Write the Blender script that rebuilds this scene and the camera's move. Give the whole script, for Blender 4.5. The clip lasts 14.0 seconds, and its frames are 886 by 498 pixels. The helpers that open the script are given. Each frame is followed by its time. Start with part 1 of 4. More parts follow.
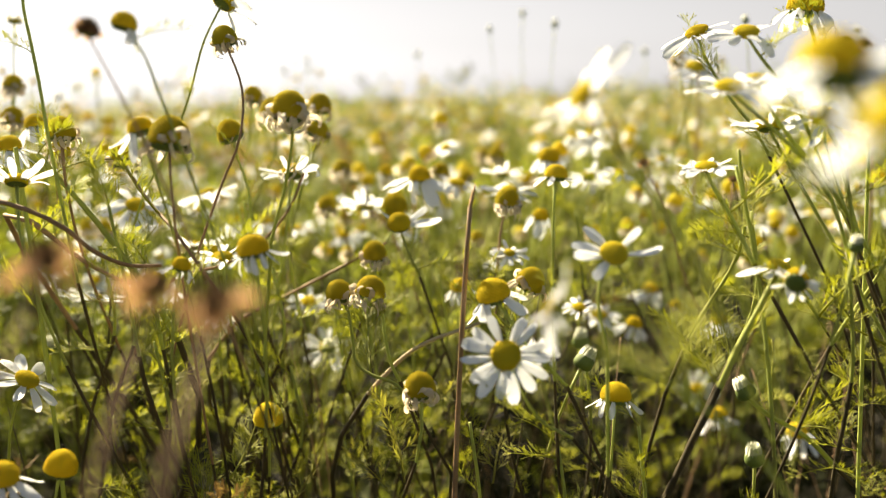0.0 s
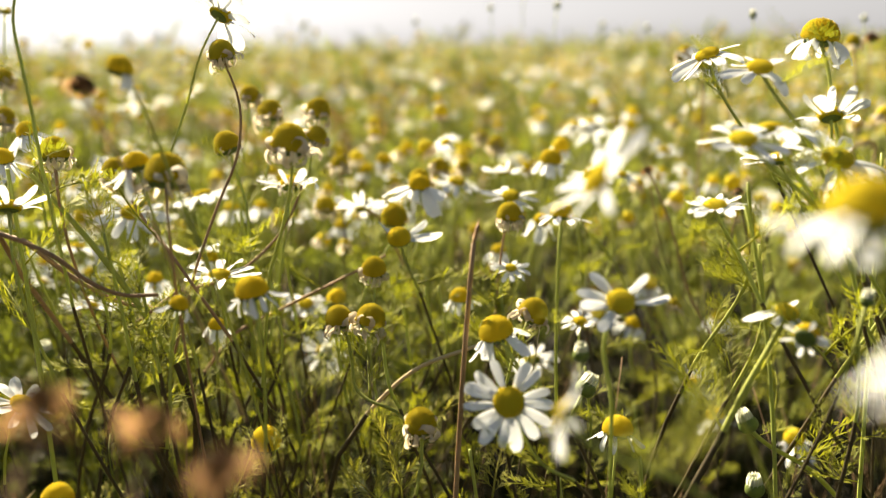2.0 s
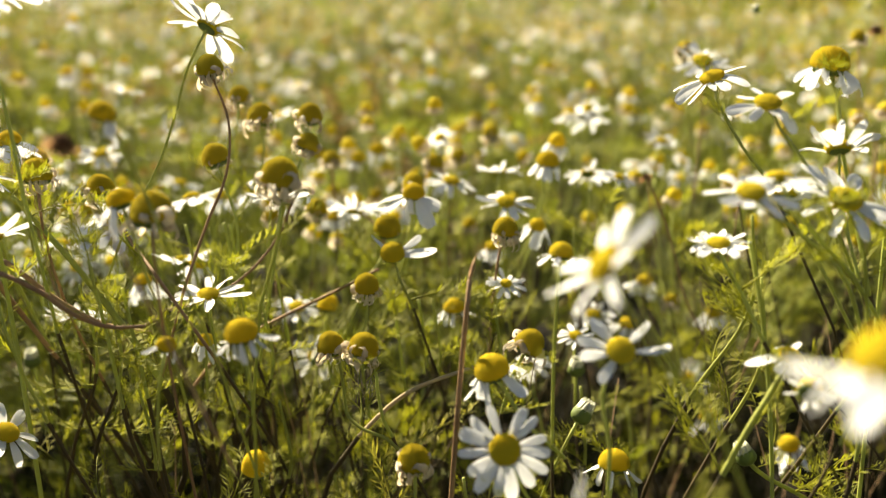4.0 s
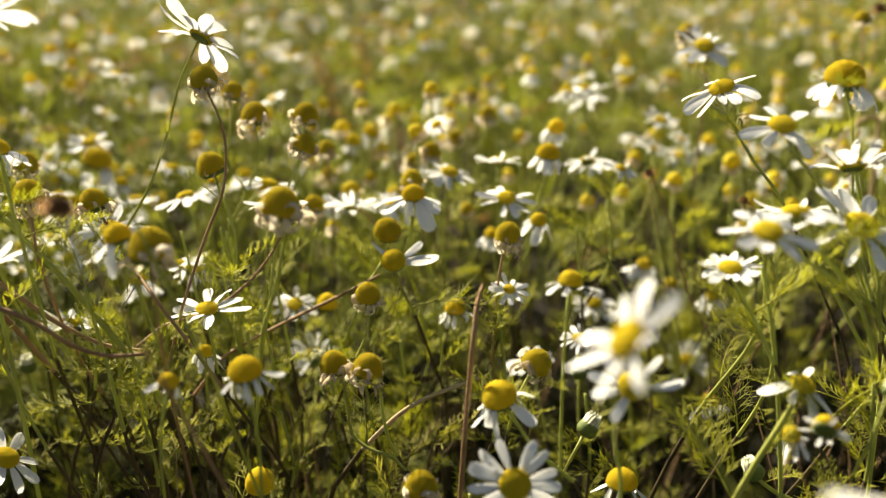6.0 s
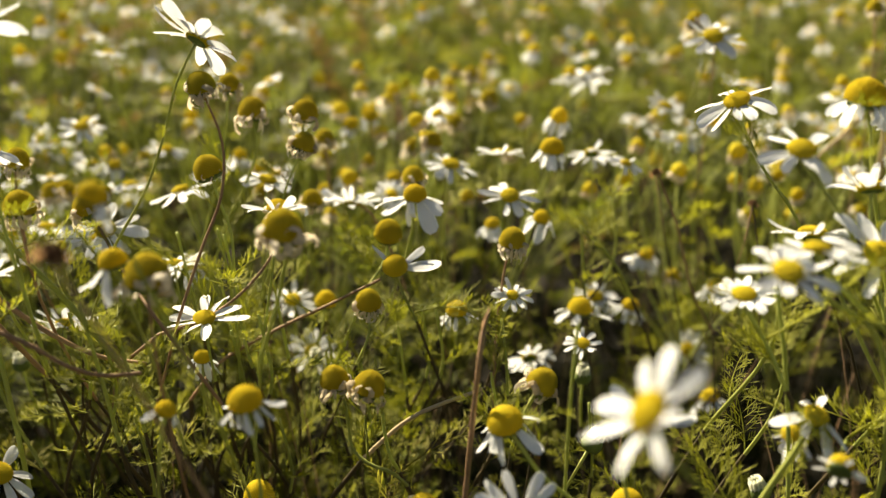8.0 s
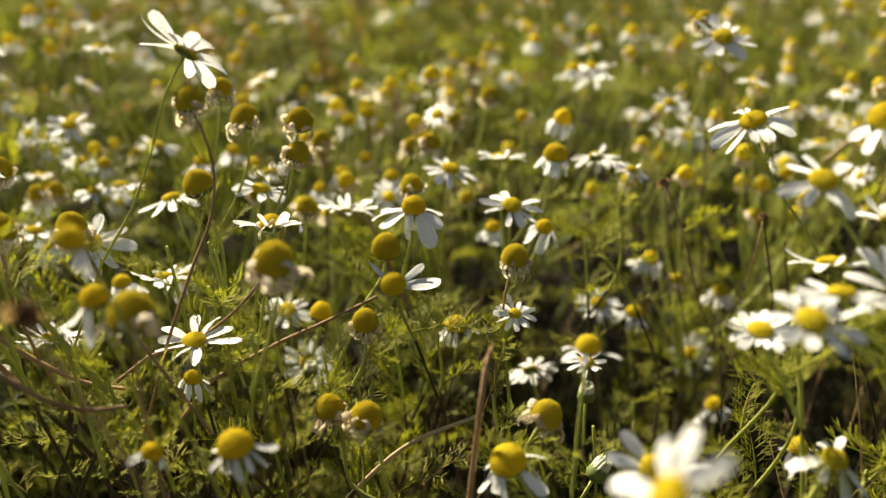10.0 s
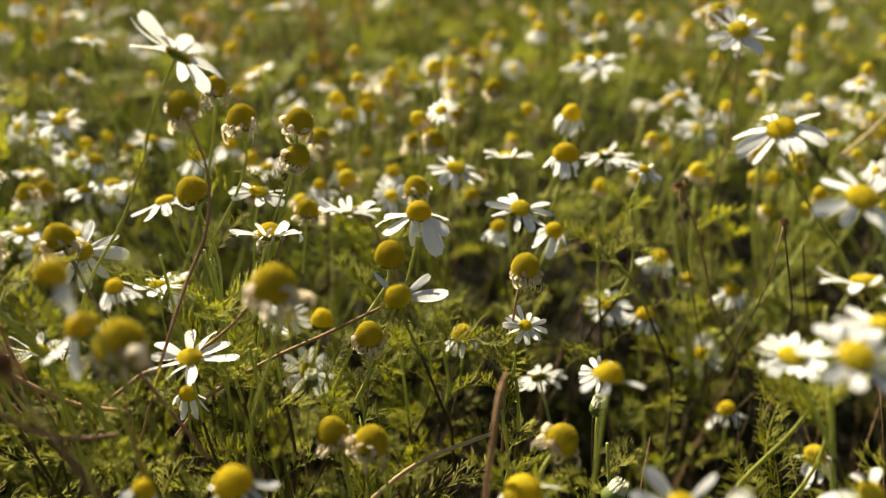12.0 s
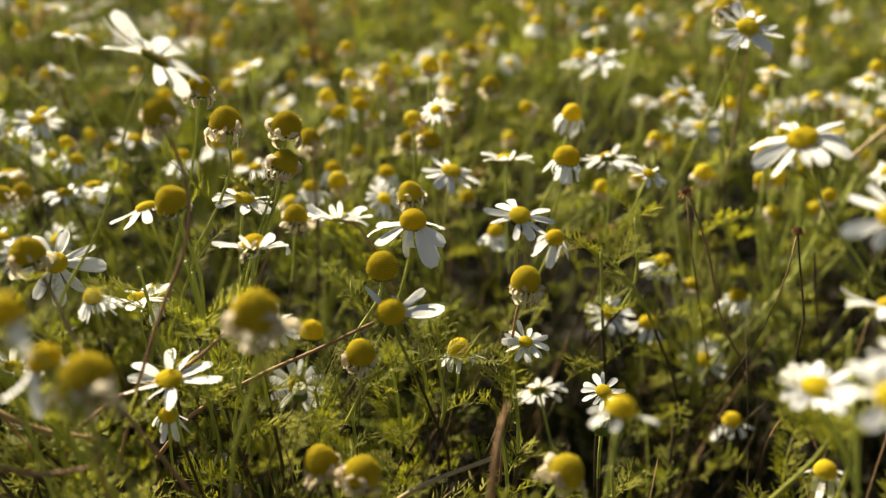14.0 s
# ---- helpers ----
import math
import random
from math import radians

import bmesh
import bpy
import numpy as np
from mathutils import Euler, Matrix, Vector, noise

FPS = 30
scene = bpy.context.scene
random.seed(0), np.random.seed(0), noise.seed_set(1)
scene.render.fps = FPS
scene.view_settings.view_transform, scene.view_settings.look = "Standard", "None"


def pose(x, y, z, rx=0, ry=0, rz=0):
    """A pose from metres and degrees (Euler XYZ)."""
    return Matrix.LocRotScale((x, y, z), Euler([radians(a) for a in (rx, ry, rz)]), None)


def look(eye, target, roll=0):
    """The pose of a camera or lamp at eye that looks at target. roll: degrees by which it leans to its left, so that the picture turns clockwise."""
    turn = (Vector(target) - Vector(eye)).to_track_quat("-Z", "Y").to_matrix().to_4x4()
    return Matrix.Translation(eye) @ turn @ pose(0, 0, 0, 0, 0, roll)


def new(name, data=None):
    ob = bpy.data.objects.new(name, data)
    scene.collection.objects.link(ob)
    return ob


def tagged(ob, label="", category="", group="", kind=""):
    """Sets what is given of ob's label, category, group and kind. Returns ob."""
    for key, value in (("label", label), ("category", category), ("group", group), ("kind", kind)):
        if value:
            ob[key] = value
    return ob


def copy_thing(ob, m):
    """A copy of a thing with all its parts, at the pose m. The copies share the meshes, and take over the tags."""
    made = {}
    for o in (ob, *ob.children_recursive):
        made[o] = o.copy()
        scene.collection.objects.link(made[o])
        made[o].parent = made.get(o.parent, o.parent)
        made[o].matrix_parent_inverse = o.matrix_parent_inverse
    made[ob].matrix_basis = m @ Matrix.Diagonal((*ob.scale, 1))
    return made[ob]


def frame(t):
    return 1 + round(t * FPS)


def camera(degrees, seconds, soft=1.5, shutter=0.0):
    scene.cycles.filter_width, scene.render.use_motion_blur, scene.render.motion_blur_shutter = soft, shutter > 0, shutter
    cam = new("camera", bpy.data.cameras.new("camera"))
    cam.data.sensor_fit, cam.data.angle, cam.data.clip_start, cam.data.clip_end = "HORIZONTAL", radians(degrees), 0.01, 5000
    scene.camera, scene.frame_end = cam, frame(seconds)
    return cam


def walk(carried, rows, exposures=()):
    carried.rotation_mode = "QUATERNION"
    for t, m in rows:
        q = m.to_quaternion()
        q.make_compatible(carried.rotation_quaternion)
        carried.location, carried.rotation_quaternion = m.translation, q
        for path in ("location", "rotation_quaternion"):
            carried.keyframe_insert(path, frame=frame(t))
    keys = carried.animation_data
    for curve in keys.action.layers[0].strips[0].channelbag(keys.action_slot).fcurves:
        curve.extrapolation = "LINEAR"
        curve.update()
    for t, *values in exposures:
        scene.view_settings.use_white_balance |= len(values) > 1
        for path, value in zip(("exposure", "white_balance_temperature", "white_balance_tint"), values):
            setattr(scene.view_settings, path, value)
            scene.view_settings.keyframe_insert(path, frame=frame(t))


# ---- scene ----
cam = camera(46.5, 14.0, soft=1.2)
# a shallow depth of field, set once for the whole shot
cam.data.dof.use_dof = True
cam.data.dof.focus_distance = 0.378
cam.data.dof.aperture_fstop = 7.2
METRES, EYE, TILT, LEAN, TURN = 0.18, 0.42, -8.7, 0.0, 0.0
ROWS = [
    (0.0, 0.0, 0.0, 0.0, 0.0, 0.0, 0.0),
    (0.5, -0.0052, 0.0073, 0.042, -0.05, -0.77, 0.06),
    (1.0, -0.0098, 0.0161, 0.0845, -0.12, -1.6, -0.06),
    (1.5, -0.0136, 0.0267, 0.1258, -0.28, -2.34, -0.28),
    (2.0, -0.0172, 0.0407, 0.1648, -0.34, -3.05, -0.59),
    (2.5, -0.0175, 0.0572, 0.2008, -0.42, -3.75, -0.79),
    (3.0, -0.0206, 0.0732, 0.2391, -0.57, -4.44, -0.88),
    (3.5, -0.0231, 0.0896, 0.2779, -0.69, -5.14, -1.06),
    (6.0, -0.0568, 0.1664, 0.4536, -1.5, -9.04, -0.52),
    (6.5, -0.0661, 0.1824, 0.4847, -1.54, -9.75, -0.69),
    (7.0, -0.0736, 0.1993, 0.5119, -1.61, -10.43, -0.84),
    (9.5, -0.0811, 0.3179, 0.6166, -1.99, -12.87, -1.3),
    (10.0, -0.0841, 0.346, 0.6325, -1.95, -13.11, -1.35),
    (10.5, -0.0888, 0.374, 0.644, -1.94, -13.41, -1.28),
    (11.0, -0.0944, 0.4028, 0.6543, -2.0, -13.73, -1.24),
    (11.5, -0.099, 0.4315, 0.6626, -2.01, -13.95, -1.41),
    (12.0, -0.1006, 0.4616, 0.6678, -2.1, -14.24, -1.32),
    (12.5, -0.1021, 0.4935, 0.6735, -2.18, -14.39, -1.48),
    (13.0, -0.1008, 0.5234, 0.6777, -2.26, -14.57, -1.5),
    (13.5, -0.1014, 0.5558, 0.6794, -2.38, -14.7, -1.5),
    (14.0, -0.1009, 0.5881, 0.6829, -2.45, -14.85, -1.44),
]
EXPOSURES = [(0.0, 2.25), (3.5, 2.1), (7.0, 1.78), (14.0, 1.62)]
walk(cam, [(t, pose(0, 0, EYE, TILT, LEAN, TURN) @ pose(METRES * x, METRES * y, METRES * z, 90 + pitch, roll, yaw)) for t, x, y, z, yaw, pitch, roll in ROWS], EXPOSURES)

# ---- light: a low afternoon sun ahead of the camera, and an open sky ----
SUN_ELEV, SUN_AZ = 38.0, -38.0      # degrees; azimuth clockwise from +y
world = bpy.data.worlds.new("sky")
scene.world = world
world.use_nodes = True
wn = world.node_tree.nodes
sky = wn.new("ShaderNodeTexSky")
sky.sky_type = "NISHITA"
sky.sun_disc = False
sky.sun_elevation, sky.sun_rotation = radians(SUN_ELEV), radians(SUN_AZ)
sky.dust_density = 0.8
sky.air_density = 1.0
wn["Background"].inputs["Strength"].default_value = 0.0215
haze = wn.new("ShaderNodeHueSaturation")      # thin even cloud: the sky is nearly white
lift = wn.new("ShaderNodeSeparateXYZ")
world.node_tree.links.new(wn.new("ShaderNodeTexCoord").outputs["Generated"], lift.inputs[0])
clear = wn.new("ShaderNodeMapRange")      # the haze thins out overhead
clear.inputs["From Min"].default_value, clear.inputs["From Max"].default_value = 0.13, 0.42
clear.inputs["To Min"].default_value, clear.inputs["To Max"].default_value = 0.06, 1.0
world.node_tree.links.new(lift.outputs["Z"], clear.inputs["Value"])
world.node_tree.links.new(clear.outputs[0], haze.inputs["Saturation"])
glow = wn.new("ShaderNodeMapRange")      # and is brighter low down
glow.inputs["From Min"].default_value, glow.inputs["From Max"].default_value = 0.13, 0.42
glow.inputs["To Min"].default_value, glow.inputs["To Max"].default_value = 1.1, 1.0
world.node_tree.links.new(lift.outputs["Z"], glow.inputs["Value"])
world.node_tree.links.new(glow.outputs[0], haze.inputs["Value"])
world.node_tree.links.new(sky.outputs["Color"], haze.inputs["Color"])
cool = wn.new("ShaderNodeMix")
cool.data_type, cool.blend_type = "RGBA", "MULTIPLY"
cool.inputs["Factor"].default_value = 1.0
cool.inputs["B"].default_value = (1.02, 0.99, 0.98, 1)
world.node_tree.links.new(haze.outputs["Color"], cool.inputs["A"])
world.node_tree.links.new(cool.outputs["Result"], wn["Background"].inputs["Color"])
sun = new("sun", bpy.data.lights.new("sun", "SUN"))
sun.data.energy, sun.data.angle, sun.data.color = 5.0, radians(0.6), (1.0, 0.85, 0.58)
sun_from = Vector((math.sin(radians(SUN_AZ)) * math.cos(radians(SUN_ELEV)), math.cos(radians(SUN_AZ)) * math.cos(radians(SUN_ELEV)), math.sin(radians(SUN_ELEV))))
sun.matrix_world = look(sun_from * 50, (0, 0, 0))


# ---- materials ----
def material(name, low, high, rough=0.6, through_light=0.0, through_tint=(1, 1, 1), grain=400.0, bump=0.3, patch=25.0, vary=0.0, island=False, spec=0.3):
    """Two colours mixed by a coarse and a fine noise; a share of the light goes through thin parts."""
    mat = bpy.data.materials.new(name)
    mat.use_nodes = True
    n, l = mat.node_tree.nodes, mat.node_tree.links
    b = n["Principled BSDF"]
    geo = n.new("ShaderNodeTexCoord")
    coarse, fine = n.new("ShaderNodeTexNoise"), n.new("ShaderNodeTexNoise")
    coarse.inputs["Scale"].default_value, fine.inputs["Scale"].default_value = patch, grain
    fine.inputs["Detail"].default_value = 3
    l.new(geo.outputs["Object"], coarse.inputs["Vector"]), l.new(geo.outputs["Object"], fine.inputs["Vector"])
    add = n.new("ShaderNodeMath")
    add.operation = "MULTIPLY_ADD"
    l.new(fine.outputs["Fac"], add.inputs[0])
    add.inputs[1].default_value = 0.5
    l.new(coarse.outputs["Fac"], add.inputs[2])
    rnd = n.new("ShaderNodeNewGeometry").outputs["Random Per Island"] if island else n.new("ShaderNodeObjectInfo").outputs["Random"]
    mul = n.new("ShaderNodeMath")
    mul.operation = "MULTIPLY_ADD"
    l.new(rnd, mul.inputs[0])
    mul.inputs[1].default_value = vary
    l.new(add.outputs[0], mul.inputs[2])
    ramp = n.new("ShaderNodeMapRange")
    ramp.inputs["From Min"].default_value, ramp.inputs["From Max"].default_value = 0.45, 1.05 + vary
    l.new(mul.outputs[0], ramp.inputs["Value"])
    mix = n.new("ShaderNodeMix")
    mix.data_type = "RGBA"
    mix.inputs["A"].default_value, mix.inputs["B"].default_value = (*low, 1), (*high, 1)
    l.new(ramp.outputs[0], mix.inputs["Factor"])
    l.new(mix.outputs["Result"], b.inputs["Base Color"])
    b.inputs["Roughness"].default_value = rough
    b.inputs["Specular IOR Level"].default_value = spec
    bp = n.new("ShaderNodeBump")
    bp.inputs["Strength"].default_value, bp.inputs["Distance"].default_value = bump, 0.0004
    l.new(fine.outputs["Fac"], bp.inputs["Height"]), l.new(bp.outputs[0], b.inputs["Normal"])
    if through_light:
        tr, ms, tint = n.new("ShaderNodeBsdfTranslucent"), n.new("ShaderNodeMixShader"), n.new("ShaderNodeMix")
        tint.data_type, tint.blend_type = "RGBA", "MULTIPLY"
        tint.inputs["Factor"].default_value = 1.0
        tint.inputs["B"].default_value = (*through_tint, 1)
        l.new(mix.outputs["Result"], tint.inputs["A"]), l.new(tint.outputs["Result"], tr.inputs["Color"])
        ms.inputs["Fac"].default_value = through_light
        l.new(b.outputs[0], ms.inputs[1]), l.new(tr.outputs[0], ms.inputs[2])
        l.new(ms.outputs[0], n["Material Output"].inputs["Surface"])
    return mat


PETAL = material("white_petal", (0.76, 0.80, 0.86), (0.86, 0.88, 0.90), 0.55, 0.36, grain=900, bump=0.15, patch=120)
WILTED = material("withered_petal", (0.46, 0.35, 0.19), (0.93, 0.89, 0.77), 0.6, 0.55, grain=900, patch=260, vary=0.6)
YELLOW = material("yellow_florets", (0.62, 0.47, 0.018), (0.88, 0.77, 0.060), 0.8, 0.40, (1.0, 0.96, 0.55), grain=1500, bump=0.5, patch=200, vary=0.5, spec=0.05)
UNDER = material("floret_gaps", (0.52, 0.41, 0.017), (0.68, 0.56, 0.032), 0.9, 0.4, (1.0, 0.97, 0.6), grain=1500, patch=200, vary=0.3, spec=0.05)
OLIVE = material("ripe_florets", (0.48, 0.385, 0.019), (0.77, 0.67, 0.054), 0.8, 0.40, (1.0, 0.97, 0.55), grain=1500, bump=0.5, patch=200, vary=0.6, spec=0.05)
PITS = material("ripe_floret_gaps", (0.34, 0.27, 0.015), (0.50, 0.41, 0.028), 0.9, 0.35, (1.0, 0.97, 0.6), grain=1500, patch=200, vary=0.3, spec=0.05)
CUP = material("green_bracts", (0.06, 0.09, 0.015), (0.14, 0.19, 0.04), 0.6, grain=900, patch=200, vary=0.3)
STEM = material("green_stem", (0.25, 0.27, 0.055), (0.48, 0.54, 0.14), 0.5, 0.25, (1.0, 1.0, 0.6), grain=700, patch=30, vary=0.5)
DRY = material("dry_stem", (0.15, 0.082, 0.042), (0.40, 0.26, 0.14), 0.7, grain=700, patch=40, vary=0.3)
# Brown of the lower stems, taken darker to carry the undergrowth's shade.
DARK_STEM = material("shade_brown_stem", (0.030, 0.024, 0.010), (0.095, 0.072, 0.032), 0.8, grain=700, patch=40, vary=0.4)
LEAF = material("feathery_leaf", (0.12, 0.135, 0.012), (0.44, 0.45, 0.045), 0.6, 0.5, (1.0, 1.0, 0.45), grain=300, patch=40, vary=0.6)
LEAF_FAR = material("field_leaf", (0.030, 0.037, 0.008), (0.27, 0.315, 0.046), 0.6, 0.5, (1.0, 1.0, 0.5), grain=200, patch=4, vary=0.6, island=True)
DEAD = material("dead_head", (0.12, 0.063, 0.028), (0.30, 0.17, 0.075), 0.8, 0.4, grain=900, bump=0.8, patch=200)
STRAW = material("straw", (0.33, 0.25, 0.13), (0.60, 0.49, 0.30), 0.7, 0.2, grain=600, patch=40, vary=0.4)
# Soil taken blacker than humus, to hold the shade under the plants.
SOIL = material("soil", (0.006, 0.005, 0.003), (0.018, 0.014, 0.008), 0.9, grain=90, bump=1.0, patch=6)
# Low leaves in near-black: the deep shade of the gaps is in their colour.
LEAF_LOW = material("gap_shade_leaf", (0.006, 0.008, 0.003), (0.022, 0.026, 0.007), 0.8, 0.15, (1.0, 0.95, 0.5), grain=200, patch=12, vary=0.5, island=True, spec=0.05)
# A duller copy of the leaf, with half-shade put into its colour.
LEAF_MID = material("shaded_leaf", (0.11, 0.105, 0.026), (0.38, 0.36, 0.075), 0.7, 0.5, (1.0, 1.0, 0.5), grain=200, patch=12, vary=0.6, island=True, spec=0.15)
DRY_LEAF = material("dry_leaf", (0.08, 0.050, 0.018), (0.31, 0.215, 0.085), 0.7, 0.45, (1.0, 0.9, 0.6), grain=200, patch=8, vary=0.6, island=True)
TAN = material("dry_ray", (0.34, 0.18, 0.075), (0.56, 0.35, 0.17), 0.7, 0.5, grain=700, patch=150, vary=0.4)
# White flowers and the haze at the horizon both go into this paleness.
FAR = material("far_field", (0.14, 0.15, 0.05), (0.52, 0.52, 0.36), 0.8, grain=60, bump=1.0, patch=1.5)
BUD = material("bud_tip", (0.50, 0.52, 0.36), (0.75, 0.76, 0.66), 0.6, 0.3, grain=900, patch=200)


# ---- mesh helpers ----
def data_of(name, verts, faces, mats, index=None, smooth=True):
    me = bpy.data.meshes.new(name)
    me.from_pydata([tuple(v) for v in verts], [], faces)
    for m in mats if isinstance(mats, (list, tuple)) else [mats]:
        me.materials.append(m)
    if index is not None:
        me.polygons.foreach_set("material_index", index)
    me.polygons.foreach_set("use_smooth", [smooth] * len(faces))
    me.update()
    return me


def part(name, me, parent, m=None, label=""):
    ob = new(name, me)
    ob.parent = parent
    if m is not None:
        ob.matrix_basis = m
    return tagged(ob, label)


class Soup:
    """Collects vertices, faces and material numbers of one mesh."""
    def __init__(self):
        self.v, self.f, self.i = [], [], []

    def add(self, verts, faces, index=0, m=None):
        k = len(self.v)
        self.v += [m @ Vector(v) for v in verts] if m is not None else [Vector(v) for v in verts]
        self.f += [tuple(a + k for a in f) for f in faces]
        self.i += [index] * len(faces)

    def mesh(self, name, mats, smooth=True):
        return data_of(name, self.v, self.f, mats, self.i, smooth)


def tube(points, radii, sides=6):
    """A closed-ended tube along a line of points."""
    pts = [Vector(p) for p in points]
    verts, faces = [], []
    for k, p in enumerate(pts):
        d = (pts[min(k + 1, len(pts) - 1)] - pts[max(k - 1, 0)]).normalized()
        u = d.cross(Vector((0.31, 0.95, 0.05))).normalized()
        w = d.cross(u)
        for j in range(sides):
            a = 2 * math.pi * j / sides
            verts.append(p + (u * math.cos(a) + w * math.sin(a)) * radii[k])
    for k in range(len(pts) - 1):
        for j in range(sides):
            a, b = k * sides + j, k * sides + (j + 1) % sides
            faces.append((a, b, b + sides, a + sides))
    faces.append(tuple(range(sides))[::-1])
    faces.append(tuple(range((len(pts) - 1) * sides, len(pts) * sides)))
    return verts, faces


def bezier(a, b, c, d, n):
    a, b, c, d = map(Vector, (a, b, c, d))
    return [a * (1 - t) ** 3 + b * 3 * t * (1 - t) ** 2 + c * 3 * t * t * (1 - t) + d * t ** 3 for t in (k / n for k in range(n + 1))]


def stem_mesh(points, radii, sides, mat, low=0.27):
    """A stem: green above, dry brown with shade mixed in below the given height."""
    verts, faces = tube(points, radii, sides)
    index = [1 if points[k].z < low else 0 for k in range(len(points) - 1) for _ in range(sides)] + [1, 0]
    return data_of("stem", verts, faces, [mat, DARK_STEM], index)


def spline(points, steps=5):
    """A smooth line through all the points."""
    p = [Vector(q) for q in points]
    d = [max(1e-6, (b - a).length) for a, b in zip(p, p[1:])]
    slope = [(p[1] - p[0]) / d[0]] + [((p[k + 1] - p[k]) / d[k] * d[k - 1] + (p[k] - p[k - 1]) / d[k - 1] * d[k]) / (d[k] + d[k - 1]) for k in range(1, len(p) - 1)] + [(p[-1] - p[-2]) / d[-1]]
    out = []
    for k in range(len(p) - 1):
        for i in range(steps):
            t = i / steps
            out.append(p[k] * (2 * t ** 3 - 3 * t * t + 1) + slope[k] * d[k] * (t ** 3 - 2 * t * t + t) + p[k + 1] * (3 * t * t - 2 * t ** 3) + slope[k + 1] * d[k] * (t ** 3 - t * t))
    return out + [p[-1]]


def thread(p, q, r):
    """A pointed three-sided blade from p to q."""
    p, q = Vector(p), Vector(q)
    d = (q - p).normalized()
    u = d.cross(Vector((0.2, 0.1, 0.97))).normalized()
    w = d.cross(u)
    mid = p.lerp(q, 0.6)
    ring = lambda o, s: [o + u * s, o - u * s * 0.5 + w * s * 0.8, o - u * s * 0.5 - w * s * 0.8]
    return ring(p, r * 0.8) + ring(mid, r) + [q], [(0, 1, 4, 3), (1, 2, 5, 4), (2, 0, 3, 5), (3, 4, 6), (4, 5, 6), (5, 3, 6)]


def blade(p, q, r):
    """A thin pointed leaf lobe, folded along its middle."""
    p, q = Vector(p), Vector(q)
    d = (q - p).normalized()
    u = d.cross(Vector((0.35, 0.25, 0.9))).normalized() * r
    w = d.cross(u)
    m = p.lerp(q, 0.5)
    return [p, m + u + w * 0.5, m - u + w * 0.5, q], [(0, 1, 3), (0, 3, 2)]


def dome(r, h, below, rings=8, sides=18):
    """A rounded dome of radius r and height h, drawn in a little below its widest ring."""
    verts, faces = [], []
    for k in range(rings):
        a = -below + (math.pi / 2 + below) * k / rings
        rr, z = r * math.cos(a), (h if a > 0 else r * 0.7) * math.sin(a)
        verts += [(rr * math.cos(2 * math.pi * j / sides), rr * math.sin(2 * math.pi * j / sides), z) for j in range(sides)]
    verts.append((0, 0, h))
    for k in range(rings - 1):
        for j in range(sides):
            a, b = k * sides + j, k * sides + (j + 1) % sides
            faces.append((a, b, b + sides, a + sides))
    faces += [((rings - 1) * sides + j, (rings - 1) * sides + (j + 1) % sides, rings * sides) for j in range(sides)]
    faces.append(tuple(range(sides))[::-1])
    return verts, faces


def disc_mesh(name, h, n, mat, rough=1.0, under=None):
    """A flower's yellow middle, radius 1: a dome set with spiral rows of small pointed florets."""
    s = Soup()
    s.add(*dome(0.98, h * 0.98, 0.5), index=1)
    rng = random.Random(n)
    for k in range(n):
        f = (k + 0.5) / n
        a = math.acos(1 - f * 1.28) if h > 0.8 else math.acos(max(0.0, 1 - f * 1.02))
        th = k * 2.399963
        nrm = Vector((math.sin(a) * math.cos(th), math.sin(a) * math.sin(th), math.cos(a) / max(h, 0.3))).normalized()
        p = Vector((math.sin(a) * math.cos(th), math.sin(a) * math.sin(th), (h if a < math.pi / 2 else 0.7) * math.cos(a)))
        u = nrm.cross(Vector((0, 0.1, 1))).normalized()
        w = nrm.cross(u)
        b, t = 1.7 / math.sqrt(n) * 0.6, rng.uniform(0.035, 0.065) * rough
        base = p - nrm * 0.02
        s.add([base + u * b, base + w * b, base - u * b, base - w * b, p + nrm * t + u * b * 0.4, p + nrm * t + w * b * 0.4, p + nrm * t - u * b * 0.4, p + nrm * t - w * b * 0.4],
              [(0, 1, 5, 4), (1, 2, 6, 5), (2, 3, 7, 6), (3, 0, 4, 7), (4, 5, 6, 7)])
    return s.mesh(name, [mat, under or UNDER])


def petal_mesh(name, mat, seed, droop, twist, width=0.165, cols=4, rows=9, curl=0.0):
    """A petal of length 1 along +x with two shallow grooves, a toothed tip, and a bend."""
    rng = random.Random(seed)
    verts, faces = [], []
    x = z = ang = 0.0
    for i in range(rows):
        t = i / (rows - 1)
        w = width * (0.42 + 0.58 * math.sin(min(1.0, t * 1.55) * math.pi / 2)) * (1.0 if t < 0.72 else math.sqrt(max(0.04, 1 - ((t - 0.72) / 0.30) ** 2)))
        if i:
            ang = -droop * t - curl * max(0, t - 0.45) ** 1.5
            x += math.cos(ang) / (rows - 1)
            z += math.sin(ang) / (rows - 1)
        tw = twist * t
        for j in range(cols + 1):
            c = 2 * j / cols - 1
            lift = 0.025 * math.cos(c * math.pi * 1.5) - 0.05 * (1 - c * c) * (1 - t) + rng.uniform(-0.006, 0.006)
            dx = (-0.035 if j % 2 else 0.01) if i == rows - 1 else 0.0
            verts.append((x + dx, c * w * math.cos(tw), z + lift + c * w * math.sin(tw)))
    for i in range(rows - 1):
        for j in range(cols):
            a = i * (cols + 1) + j
            faces.append((a, a + 1, a + cols + 2, a + cols + 1))
    return data_of(name, verts, faces, mat)


